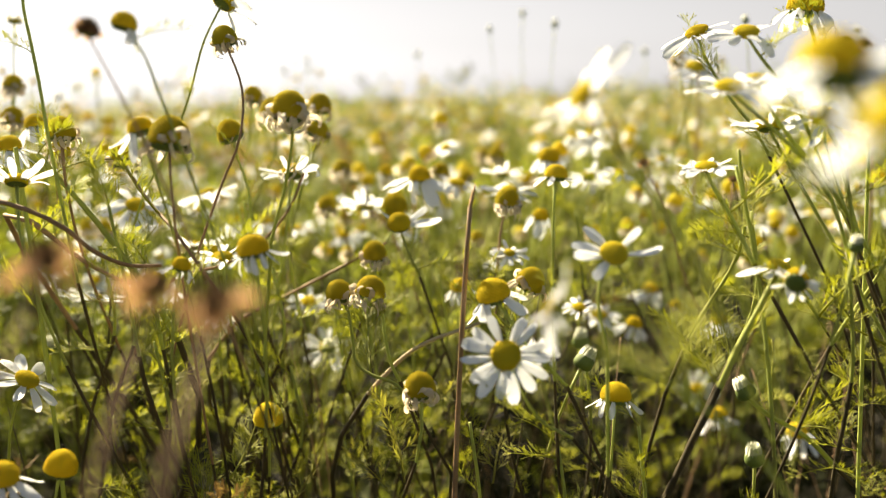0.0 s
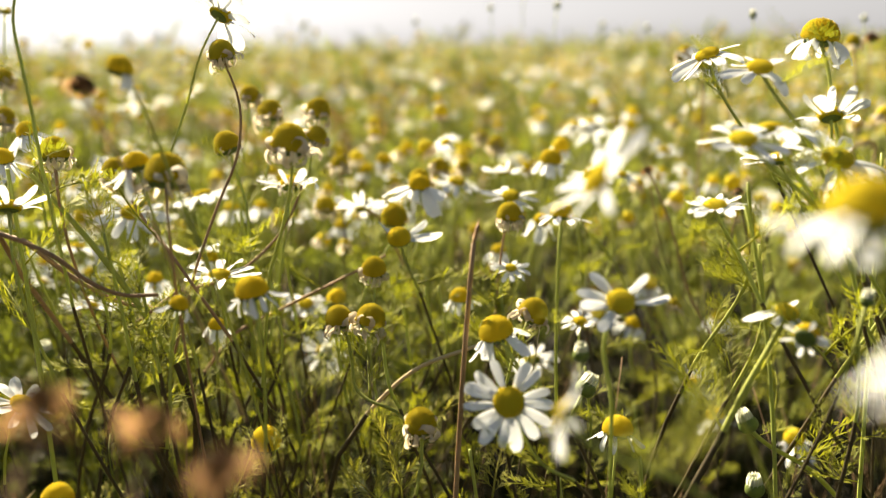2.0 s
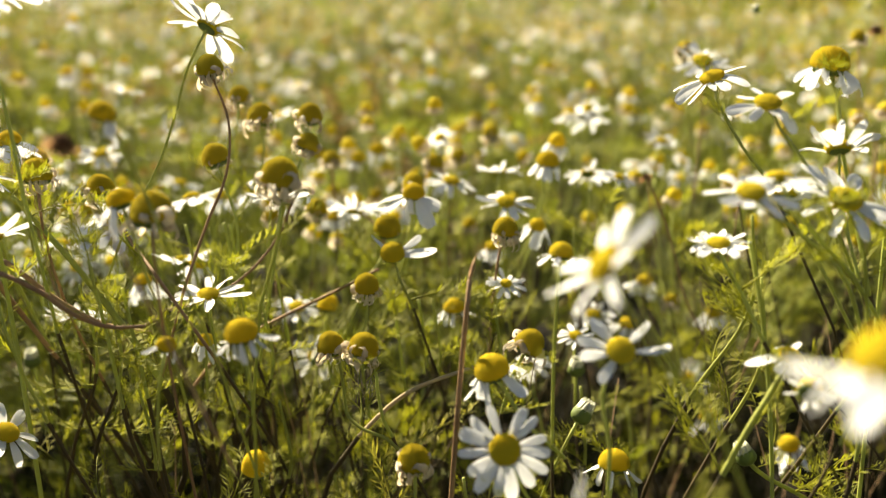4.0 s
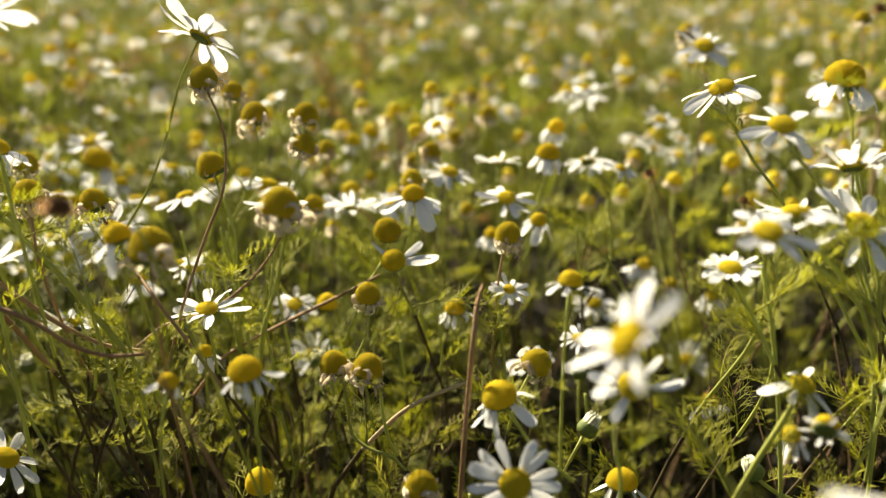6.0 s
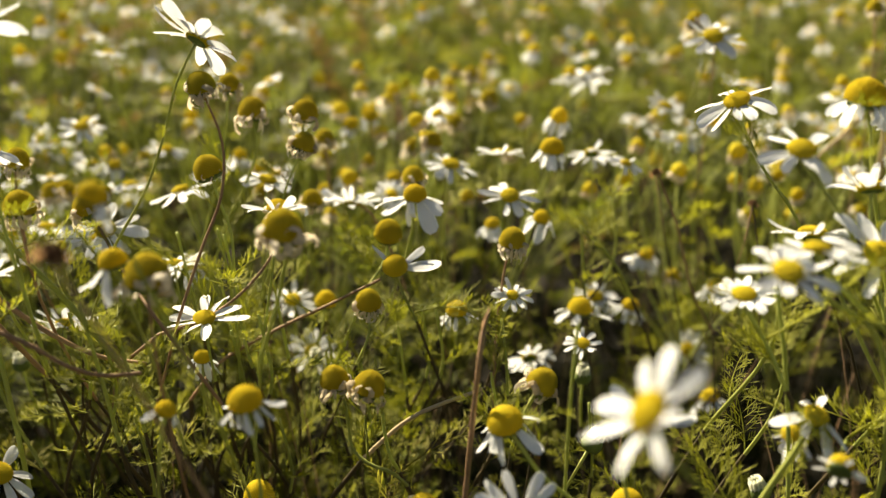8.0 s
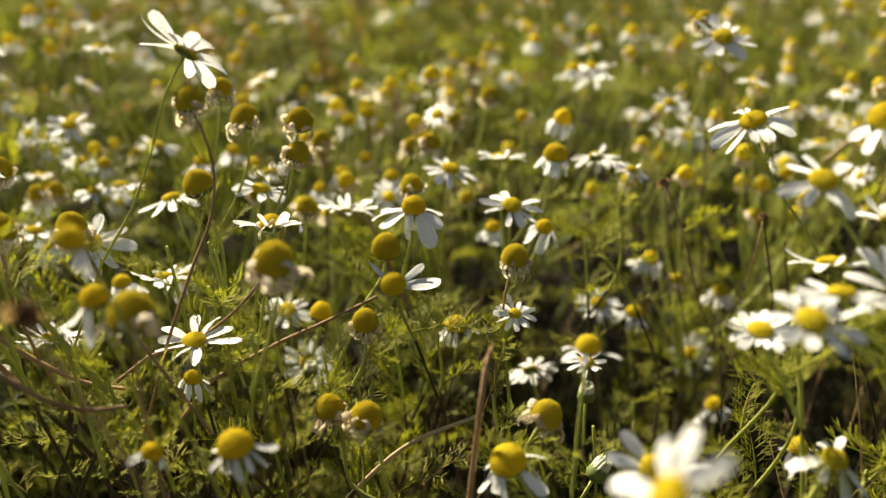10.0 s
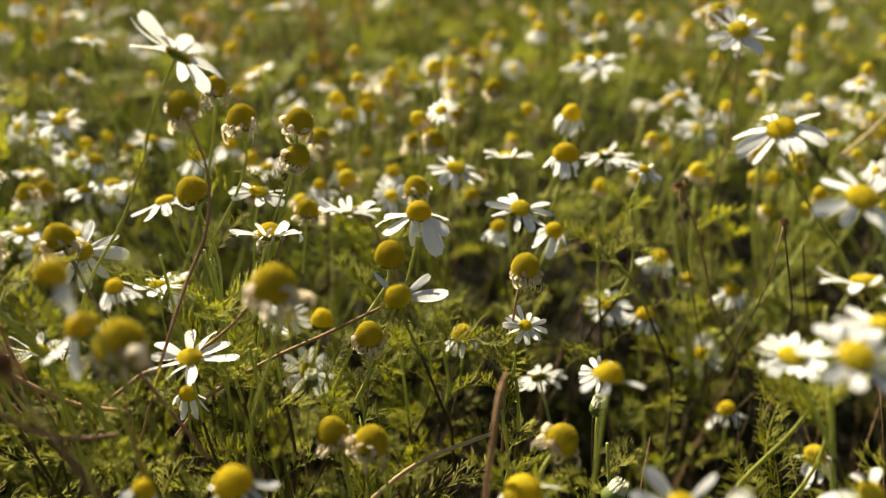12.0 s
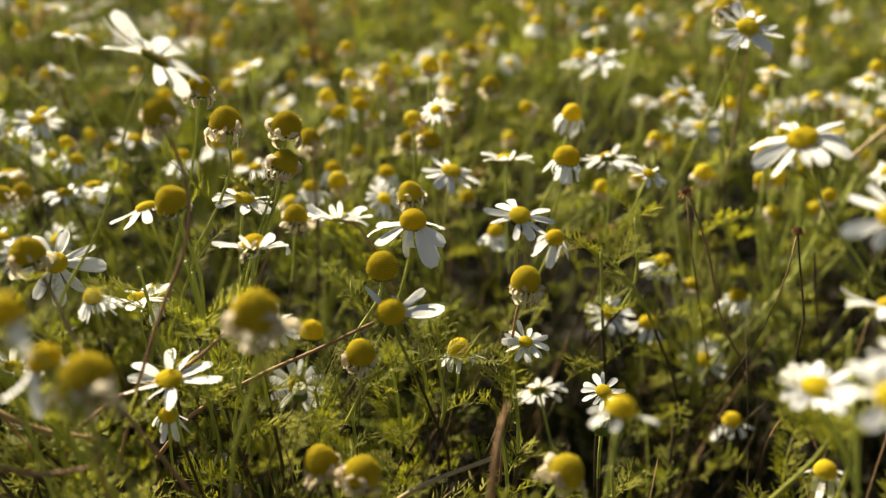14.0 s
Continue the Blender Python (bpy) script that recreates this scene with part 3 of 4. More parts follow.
flower("cone", 0.031, 0.809, 0.373, 5.4)
flower("half", -0.050, 0.694, 0.362, 5.0, n=12, plen=1.5)
flower("half", -0.038, 0.687, 0.369, 4.8, n=12, plen=1.5)
# towards the tall cluster on the far side of the gap
flower("daisy", 0.095, 0.395, 0.443, 4.4, 26, 205, n=11, plen=2.8, lift=-12, leaves=3, spread=20, via=((0.097, 0.392, 0.435), (0.107, 0.39, 0.418), (0.117, 0.39, 0.406), (0.123, 0.39, 0.396)))
flower("daisy", 0.099, 0.343, 0.440, 4.1, 22, -100, n=10, plen=2.6, lift=-4, spread=18, foot=(0.06, 0.01), leaves=2, via=((0.103, 0.34, 0.431), (0.109, 0.34, 0.424), (0.119, 0.345, 0.412)))
flower("half", 0.127, 0.369, 0.452, 6.2, 6, 0, n=12, plen=1.8, lift=-45, foot=(0.004, 0.01), leaves=2, bow=0.2, via=((0.129, 0.369, 0.442), (0.134, 0.37, 0.422)))
flower("daisy", 0.080, 0.292, 0.422, 3.9, 20, -100, n=10, plen=2.7, lift=4, spread=18, foot=(0.06, 0.02), leaves=3, via=((0.095, 0.302, 0.41), (0.125, 0.33, 0.385), (0.142, 0.345, 0.35)))
flower("daisy", 0.091, 0.304, 0.424, 3.6, 14, 90, n=11, plen=2.8, foot=(0.05, 0.02), via=((0.1, 0.312, 0.412), (0.13, 0.337, 0.385)))
flower("daisy", 0.121, 0.329, 0.413, 5.0, 30, -80, n=10, plen=2.6, lift=0, spread=16, foot=(0.02, 0.02), via=((0.128, 0.333, 0.4), (0.138, 0.342, 0.37)))
flower("daisy", 0.0865, 0.339, 0.3963, 3.6, 10, -110, n=18, plen=2.0, lift=5, foot=(0.045, 0.01), leaves=5, via=((0.088, 0.339, 0.391), (0.095, 0.34, 0.38), (0.104, 0.34, 0.363)))
flower("daisy", 0.106, 0.320, 0.366, 3.8, 24, -60, n=8, plen=2.7, lift=-10, spread=20, leaves=3, thick=0.9, via=((0.102, 0.319, 0.357), (0.094, 0.318, 0.341), (0.086, 0.318, 0.322), (0.08, 0.319, 0.308)))
flower("bud", 0.109, 0.36, 0.313, 4.4, 30, 160, thick=0.8, via=((0.114, 0.361, 0.307), (0.135, 0.367, 0.293), (0.149, 0.374, 0.279)), label="half-open green and white bud on a leafy stem")
flower("bud", 0.115, 0.365, 0.286, 4.4)
flower("half", 0.102, 0.292, 0.367, 3.6, 62, 60, n=8, plen=1.3, lift=-20, thick=0.4, via=((0.104, 0.298, 0.363), (0.118, 0.325, 0.352), (0.137, 0.36, 0.335)))
flower("daisy", 0.143, 0.592, 0.435, 5.2, 28, -90, n=12, plen=2.4)
flower("cone", 0.138, 0.612, 0.440, 5.2)
flower("half", 0.103, 0.732, 0.389, 5.6, 40, 100, n=13, plen=2.2, lift=-10)
flower("half", 0.092, 0.732, 0.389, 5.2, 20, 100, n=12, plen=2.0, lift=-30)
flower("daisy", 0.149, 0.700, 0.375, 4.2, 20, -60, lift=10)
flower("daisy", 0.173, 0.737, 0.344, 4.6, 20, -90)
flower("daisy", 0.090, 0.579, 0.294, 4.4, 20, -90)
flower("half", 0.110, 0.578, 0.290, 4.6, n=10)
flower("daisy", 0.164, 0.642, 0.231, 4.8, 40, -90)
flower("half", 0.183, 0.513, 0.248, 5.4, n=9)
flower("half", 0.157, 0.569, 0.239, 5.0, n=9)
flower("daisy", 0.129, 0.360, 0.424, 4.4, 30, 90, lift=25, via=((0.131, 0.36, 0.41), (0.138, 0.352, 0.38)))
flower("daisy", 0.113, 0.360, 0.409, 4.4, 20, 80, lift=10, via=((0.118, 0.358, 0.398), (0.133, 0.35, 0.37)))
flower("bud", 0.119, 0.294, 0.376, 2.6)
flower("dead", 0.135, 0.479, 0.380, 1.6, leaves=0, thick=0.4)
flower("dead", 0.098, 0.505, 0.386, 1.6, leaves=0, foot=(0.05, 0), thick=0.45)
# brown heads close to the lens at the start
flower("dead", -0.0608, 0.155, 0.3957, 2.5, n=15, plen=3.2, leaves=0, foot=(-0.02, -0.09), via=((-0.062, 0.130, 0.374), (-0.067, 0.100, 0.326)))
flower("dead", -0.0475, 0.165, 0.3895, 2.5, n=16, plen=3.4, leaves=0, foot=(-0.02, -0.09), via=((-0.049, 0.140, 0.367), (-0.054, 0.110, 0.319)))
flower("dead", -0.0322, 0.143, 0.3913, 2.4, n=16, plen=3.2, leaves=0, foot=(-0.02, -0.08), via=((-0.035, 0.118, 0.369), (-0.040, 0.088, 0.321)))


# ---- dry and leafy stalks ----
def stalk_by(name, label, line, r, mat, leaves=0, size=0.02, low=0):
    """A stalk that grows from the ground through the given points."""
    rng = random.Random(len(line) * 31 + leaves + int(abs(line[-1][0]) * 1e5))
    foot = Vector((line[0][0] + rng.uniform(-0.035, 0.035), line[0][1] + rng.uniform(0.04, 0.1), 0))
    thing = tagged(new(name), label, "stalk")
    thing.location = foot
    pts = spline([Vector((0, 0, 0)), Vector((rng.uniform(-0.02, 0.02), -0.01, line[0][2] * 0.55))] + [Vector(p) - foot for p in line], 6)
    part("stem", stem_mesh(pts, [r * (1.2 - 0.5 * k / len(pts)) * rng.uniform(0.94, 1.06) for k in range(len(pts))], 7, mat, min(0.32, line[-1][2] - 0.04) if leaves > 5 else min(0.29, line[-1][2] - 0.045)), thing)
    for k in range(leaves):
        p = pts[rng.randint(max(low, len(pts) // 3), len(pts) - 1)]
        part("leaf", rng.choice(LEAVES), thing, Matrix.Translation(p) @ Matrix.Rotation(rng.uniform(0, 6.28), 4, "Z") @ Matrix.Rotation(radians(-rng.uniform(10, 65)), 4, "Y") @ Matrix.Scale(size * rng.uniform(0.7, 1.25), 4))
    return thing


def tuft(x, y, z, leaves=7, size=0.019):
    """A leafy shoot whose top stands at (x, y, z)."""
    return stalk_by("leafy_shoot", "bright green leafy chamomile shoot with thread-like leaves", ((x + 0.012 * math.sin(x * 900), y + 0.012, z - 0.07), (x + 0.004, y + 0.003, z - 0.03), (x, y, z)), 0.0008, STEM, leaves, size, 12)


def stalk(name, label, a, b, c, d, r, mat, leaves=0, size=0.02, snapped=False):
    """A stalk along a curve through the air, with leaves; it reaches the ground at a."""
    rng = random.Random(int((a[0] + d[0]) * 1e6) & 0xffff)
    thing = tagged(new(name), label, "stalk")
    thing.location = (a[0], a[1], 0)
    pts = [p - Vector((a[0], a[1], 0)) for p in bezier(a, b, c, d, 20)]
    s = Soup()
    s.add(*tube(pts, [r * (1.15 - 0.4 * k / 20) * rng.uniform(0.93, 1.07) for k in range(21)], 7))
    if snapped:
        for k in range(4):
            s.add(*thread(pts[-1], pts[-1] + Vector((rng.uniform(-0.003, 0.003), rng.uniform(-0.002, 0.002), rng.uniform(0.003, 0.009))), r * 0.6))
    part("stem", s.mesh("stem", mat), thing)
    for k in range(leaves):
        p = pts[rng.randint(7, 19)]
        part("leaf", rng.choice(LEAVES), thing, Matrix.Translation(p) @ Matrix.Rotation(rng.uniform(0, 6.28), 4, "Z") @ Matrix.Rotation(radians(-rng.uniform(10, 60)), 4, "Y") @ Matrix.Scale(size * rng.uniform(0.6, 1.2), 4))
    return thing


stalk("dry_stalk", "upright reddish-brown dry stalk with a snapped top", (0.002, 0.348, 0), (0.0, 0.35, 0.15), (0.003, 0.344, 0.30), (0.009, 0.340, 0.382), 0.0011, DRY, snapped=True)
stalk("leafy_stalk", "leafy green shoot with fine thread-like leaves", (0.13, 0.36, 0), (0.13, 0.36, 0.2), (0.12, 0.35, 0.33), (0.098, 0.345, 0.395), 0.0009, STEM, 6, 0.018)
stalk("leafy_stalk", "leafy green shoot with fine thread-like leaves", (0.16, 0.37, 0), (0.16, 0.37, 0.2), (0.15, 0.36, 0.33), (0.150, 0.365, 0.41), 0.0009, STEM, 9, 0.022)
stalk("leafy_stalk", "leafy green shoot with fine thread-like leaves", (-0.14, 0.38, 0), (-0.14, 0.38, 0.2), (-0.15, 0.38, 0.33), (-0.155, 0.375, 0.40), 0.0010, STEM, 9, 0.024)
stalk_by("dry_stalk", "reddish stalk arching low through the leaves", ((-0.157, 0.39, 0.371), (-0.138, 0.39, 0.356), (-0.123, 0.39, 0.348), (-0.106, 0.39, 0.345)), 0.0010, DRY, 3)
stalk_by("leafy_stalk", "slanting green stalk with feathery leaves", ((-0.102, 0.388, 0.325), (-0.114, 0.385, 0.348), (-0.123, 0.385, 0.361), (-0.130, 0.385, 0.371), (-0.142, 0.385, 0.386), (-0.151, 0.385, 0.397)), 0.0012, STEM, 9, 0.024)
stalk_by("dry_stalk", "thin brown stalk bowed between the flowers", ((-0.106, 0.41, 0.347), (-0.091, 0.42, 0.349), (-0.077, 0.43, 0.357), (-0.065, 0.44, 0.372), (-0.060, 0.444, 0.385)), 0.0007, DRY, 1)
stalk_by("dry_stalk", "long thin reddish stalk lying across the leaves", ((-0.091, 0.44, 0.32), (-0.068, 0.45, 0.331), (-0.045, 0.45, 0.343), (-0.025, 0.45, 0.354)), 0.0008, DRY, 2)
stalk_by("dry_stalk", "pale straw-coloured snapped stalk", ((0.272, 0.655, 0.36), (0.266, 0.65, 0.386), (0.254, 0.645, 0.384), (0.242, 0.642, 0.372), (0.225, 0.641, 0.355)), 0.0016, STRAW)
stalk_by("dry_stalk", "short pale broken straw among the leaves", ((-0.03, 0.40, 0.30), (-0.012, 0.40, 0.318), (0.015, 0.405, 0.328)), 0.0010, STRAW)
stalk_by("dry_stalk", "dark thin dry stalk with a withered tip", ((0.153, 0.530, 0.273), (0.126, 0.520, 0.320), (0.111, 0.510, 0.360), (0.099, 0.505, 0.385)), 0.0006, DRY)
stalk_by("dry_stalk", "dark thin dry stalk with a withered tip", ((0.149, 0.490, 0.336), (0.142, 0.485, 0.358), (0.135, 0.479, 0.379)), 0.0005, DARK_STEM)
stalk_by("dry_stalk", "dark thin dry stalk among the shaded leaves", ((0.188, 0.550, 0.287), (0.175, 0.540, 0.322), (0.166, 0.530, 0.349)), 0.0006, DARK_STEM)
stalk_by("dry_stalk", "bare brown twig crossing the shaded gap", ((0.146, 0.500, 0.252), (0.144, 0.490, 0.280), (0.148, 0.480, 0.306), (0.150, 0.470, 0.325)), 0.0006, DRY)
stalk_by("leafy_stalk", "slender green stalk with small feathery leaves", ((0.112, 0.520, 0.241), (0.111, 0.520, 0.279), (0.096, 0.510, 0.316), (0.076, 0.500, 0.350), (0.065, 0.500, 0.360)), 0.0008, STEM, 8, 0.016)
stalk_by("dry_stalk", "thick reddish stalk lying low, broken off pale", ((-0.200, 0.350, 0.345), (-0.165, 0.345, 0.384), (-0.127, 0.342, 0.375), (-0.118, 0.346, 0.366), (-0.109, 0.350, 0.361), (-0.098, 0.354, 0.360)), 0.0009, DRY)
for spot in ((-0.064, 0.420, 0.306), (-0.112, 0.390, 0.324), (-0.094, 0.470, 0.368), (0.103, 0.360, 0.400), (0.109, 0.362, 0.378),
             (0.133, 0.332, 0.360), (-0.043, 0.430, 0.270), (-0.135, 0.400, 0.360), (-0.033, 0.450, 0.316), (-0.047, 0.460, 0.320), (-0.002, 0.460, 0.338),
             (0.042, 0.360, 0.292), (0.010, 0.370, 0.298), (0.071, 0.360, 0.300), (-0.118, 0.362, 0.380)):
    tuft(*spot)
for spot in ((0.152, 0.350, 0.400), (0.059, 0.420, 0.314), (-0.085, 0.440, 0.335)):
    tuft(*spot, 6, 0.018)

for spot in ((-0.109, 0.462, 0.369), (-0.088, 0.452, 0.372), (-0.09, 0.446, 0.359), (-0.082, 0.434, 0.356), (-0.072, 0.429, 0.347), (-0.111, 0.374, 0.367), (-0.121, 0.385, 0.366), (-0.069, 0.453, 0.351), (-0.047, 0.441, 0.325), (0.02, 0.426, 0.324), (0.024, 0.434, 0.344), (-0.018, 0.462, 0.328), (-0.008, 0.465, 0.336), (0.064, 0.495, 0.363), (0.082, 0.518, 0.369)):
    tuft(*spot, 7, 0.018)


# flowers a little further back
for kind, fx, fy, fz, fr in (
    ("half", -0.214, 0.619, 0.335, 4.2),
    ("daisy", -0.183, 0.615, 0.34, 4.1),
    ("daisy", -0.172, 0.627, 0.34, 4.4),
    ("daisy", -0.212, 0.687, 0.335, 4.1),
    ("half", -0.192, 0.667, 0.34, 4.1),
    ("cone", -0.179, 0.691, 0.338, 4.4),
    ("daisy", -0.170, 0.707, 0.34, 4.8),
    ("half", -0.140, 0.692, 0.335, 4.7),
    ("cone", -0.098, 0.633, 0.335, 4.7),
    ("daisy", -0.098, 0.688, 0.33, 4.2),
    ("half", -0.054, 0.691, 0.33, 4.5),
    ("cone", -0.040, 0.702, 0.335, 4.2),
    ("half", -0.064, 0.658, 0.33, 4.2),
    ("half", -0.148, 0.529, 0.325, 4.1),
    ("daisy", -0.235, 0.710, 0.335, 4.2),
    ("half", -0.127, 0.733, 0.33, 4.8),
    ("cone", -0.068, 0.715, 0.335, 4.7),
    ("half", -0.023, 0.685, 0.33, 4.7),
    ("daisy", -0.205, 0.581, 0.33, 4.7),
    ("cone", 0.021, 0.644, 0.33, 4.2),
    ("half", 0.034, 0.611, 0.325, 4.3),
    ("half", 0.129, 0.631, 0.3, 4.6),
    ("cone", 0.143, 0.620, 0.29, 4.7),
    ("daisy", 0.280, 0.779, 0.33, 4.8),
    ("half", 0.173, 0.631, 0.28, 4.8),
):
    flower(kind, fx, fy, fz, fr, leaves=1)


# thin late shoots that overtop the field, each with a small green bud
for bx, by, bz, br in (
    (0.038, 0.850, 0.469, 2.6),
    (0.085, 0.800, 0.470, 3.1),
    (0.166, 1.100, 0.459, 3.6),
    (0.178, 0.620, 0.461, 2.6),
    (0.068, 0.900, 0.485, 3.1),
    (-0.029, 1.200, 0.461, 3.6),
    (0.295, 0.750, 0.462, 2.6),
    (0.183, 0.950, 0.455, 3.1),
    (-0.169, 1.300, 0.458, 3.6),
    (-0.167, 1.100, 0.443, 2.6),
    (-0.331, 0.900, 0.415, 3.1),
):
    flower("bud", bx, by, bz, br, leaves=1, thick=0.3, label="small green bud on a tall thin stem")
for kind, bx, by, bz, br in (("dead", 0.264, 0.660, 0.450, 3.2), ("cone", 0.237, 0.620, 0.448, 4.2), ("cone", 0.146, 0.600, 0.434, 4.4)):
    flower(kind, bx, by, bz, br, leaves=2, thick=0.5)


# ---- ground ----
def side_slope(y):
    """How steeply the field rises to the one side, further ahead."""
    return 0.032 * min(1.0, max(0.0, (y - 1.5) / 3.0))


def fall(x, y):
    """The field falls away gently ahead and rises to the one side."""
    return 0.013 * max(0.0, y - 1.5) - side_slope(y) * x


gs = Soup()
coords = [0.0]
while coords[-1] < 3000:
    coords.append(coords[-1] * 1.35 + 0.12)
line = [-c for c in coords[:0:-1]] + coords
for gy in line:
    for gx in line:
        near = math.exp(-(gx * gx + gy * gy) / 16)
        gs.v.append(Vector((gx, gy, 0.012 * near * noise.noise(Vector((gx * 9, gy * 9, 0))) - 0.012 - fall(gx, gy))))
W = len(line)
gs.f = [(j * W + k, j * W + k + 1, (j + 1) * W + k + 1, (j + 1) * W + k) for j in range(W - 1) for k in range(W - 1)]
gs.i = [0] * len(gs.f)
tagged(new("ground", gs.mesh("ground", SOIL)), "soil of a chamomile field, blackened as if in shade", "ground", kind="structure")


# ---- undergrowth close by: fine leaves and thin stems between the flowers ----
rng = random.Random(7)
SMALL_LEAVES = [leaf_mesh("leaf", LEAF, 30 + k, 6, 2, 0.019, 3) for k in range(8)]
PLAIN_LEAVES = [leaf_mesh("leaf", LEAF, 60 + k, 5, 1, 0.026, 3) for k in range(6)]
def tables(me):
    return np.array([v.co[:] for v in me.vertices]), [tuple(p.vertices) for p in me.polygons]
TABLES = [tables(m) for m in SMALL_LEAVES]
PLAIN = [tables(m) for m in PLAIN_LEAVES]
FINE = [tables(leaf_mesh("leaf", LEAF, 80 + k, 6, 3, 0.014, 3)) for k in range(8)]


def leaf_mass(name, label, count, place, size, mat=LEAF_FAR, tabs=TABLES):
    """Many feathery leaves joined in one mesh; place(rng) gives where each one grows."""
    vs, fs, k = [], [], 0
    for _ in range(count):
        v, f = rng.choice(tabs)
        m = np.array(Euler((rng.uniform(-0.6, 0.6), -rng.uniform(0.1, 1.25), rng.uniform(0, 6.28))).to_matrix()) * size * rng.uniform(0.6, 1.25)
        vs.append(v @ m.T + np.array(place(rng)))
        fs += [tuple(a + k for a in face) for face in f]
        k += len(v)
    ob = new(name, data_of(name, np.concatenate(vs).tolist(), fs, mat))
    return tagged(ob, label, "foliage", kind="stuff")


def near_place(g):
    y = 0.27 + 0.55 * g.random() ** 0.9
    x = g.uniform(-1, 1) * (0.47 * y + 0.07)
    return x, y, (0.09 + 0.05 * min(1.0, max(0.0, (y - 0.45) / 0.25))) * g.random() ** 0.8


def clump_place(g):
    """Higher leaves grow in clumps with gaps between them, thicker on the one side."""
    while True:
        y = 0.52 + 0.40 * g.random()
        x = g.uniform(-1, 1) * (0.47 * y + 0.07)
        if noise.noise(Vector((x * 16, y * 16, 2.3))) * 2.0 - x * 2.0 > 0.30:
            return x, y, g.uniform(0.12, 0.30)


leaf_mass("foliage", "dense feathery chamomile leaves between the stems, coloured dark as shade", 2100, near_place, 0.040, LEAF_LOW, PLAIN)
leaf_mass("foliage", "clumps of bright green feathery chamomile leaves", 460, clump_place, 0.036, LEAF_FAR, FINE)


def front_place(g):
    while True:
        y = 0.30 + 0.13 * g.random()
        x = g.uniform(-1, 0.1) * (0.47 * y + 0.05)
        if noise.noise(Vector((x * 24, y * 24, 7.1))) > 0.02:
            return x, y, g.uniform(0.16, 0.25) + 0.4 * (y - 0.30)


def brown_place(g):
    y = 0.20 + 0.11 * g.random()
    return g.uniform(-1, -0.1) * (0.47 * y + 0.05), y, g.uniform(0.20, 0.29) + 0.25 * (y - 0.30)


leaf_mass("foliage", "feathery leaves coloured as half-shaded around the foremost stems", 55, front_place, 0.032, LEAF_MID, FINE)
leaf_mass("foliage", "brown withered leaves low among the foremost stems", 150, brown_place, 0.030, DRY_LEAF, FINE)


def side_place(g):
    """Just past the edge of the close plants, and low round the camera's foot."""
    if g.random() < 0.25:
        return g.uniform(-0.2, 0.2), g.uniform(-0.18, 0.26), g.uniform(0.02, 0.24)
    y = 0.2 + 1.55 * g.random()
    return g.choice((-1, 1)) * (0.47 * y + 0.07 + 0.2 * g.random()), y, g.uniform(0.08, 0.31)


leaf_mass("foliage", "feathery green leaves at the edge of the close plants", 800, side_place, 0.042, LEAF_FAR, PLAIN)

# leafy shoots between the flowers
def shoot(seed):
    g = random.Random(seed)
    thing = tagged(new("leafy_shoot"), "bright green leafy chamomile shoot without a flower", "shoot", "leafy shoots")
    h = g.uniform(0.25, 0.33)
    d = Vector((g.uniform(-0.03, 0.03), g.uniform(-0.03, 0.03), h))
    pts = bezier((0, 0, 0), (0, 0, h * 0.4), d * 0.8 + Vector((g.uniform(-0.01, 0.01), 0, 0)), d, 16)
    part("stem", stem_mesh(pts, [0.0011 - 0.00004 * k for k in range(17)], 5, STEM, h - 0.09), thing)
    for k in range(11):
        f = 0.5 + 0.5 * k / 10
        part("leaf", g.choice(LEAVES), thing, Matrix.Translation(pts[int(f * 16)]) @ Matrix.Rotation(k * 2.4 + g.uniform(-0.4, 0.4), 4, "Z") @ Matrix.Rotation(radians(-g.uniform(20, 65)), 4, "Y") @ Matrix.Scale(g.uniform(0.018, 0.034) * (1.3 - 0.6 * k / 10), 4))
    return thing


shoots = []
for k in range(40):
    y = 0.50 + 0.36 * rng.random()
    x = rng.uniform(-1, 1) * (0.45 * y + 0.05)
    if x > 0.02 and y < 0.7 and k > 8:
        continue
    if k < 8:
        shoots.append(shoot(200 + k))
        shoots[-1].location = (x, y, 0)
    else:
        copy_thing(rng.choice(shoots), pose(x, y, rng.uniform(-0.05, 0.005) - (0.03 if y < 0.4 else 0), 0, 0, rng.uniform(0, 360)))

# thin stems of the undergrowth, some of them dry
s = Soup()
for k in range(130):
    y = 0.36 + 0.64 * rng.random()
    x = rng.uniform(-1, 1) * (0.47 * y + 0.08)
    h = rng.uniform(0.22, 0.345)
    d = Vector((rng.uniform(-0.06, 0.06), rng.uniform(-0.05, 0.05), 0))
    pts = bezier((x, y, 0), (x, y, h * 0.4), Vector((x, y, h * 0.75)) + d * 0.4, Vector((x, y, h)) + d, 8)
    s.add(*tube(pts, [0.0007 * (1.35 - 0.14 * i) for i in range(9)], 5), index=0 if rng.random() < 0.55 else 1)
tagged(new("undergrowth_stems", s.mesh("undergrowth_stems", [DARK_STEM, DRY])), "thin brown stems of the undergrowth, some darkened as shade", "stems", kind="stuff")


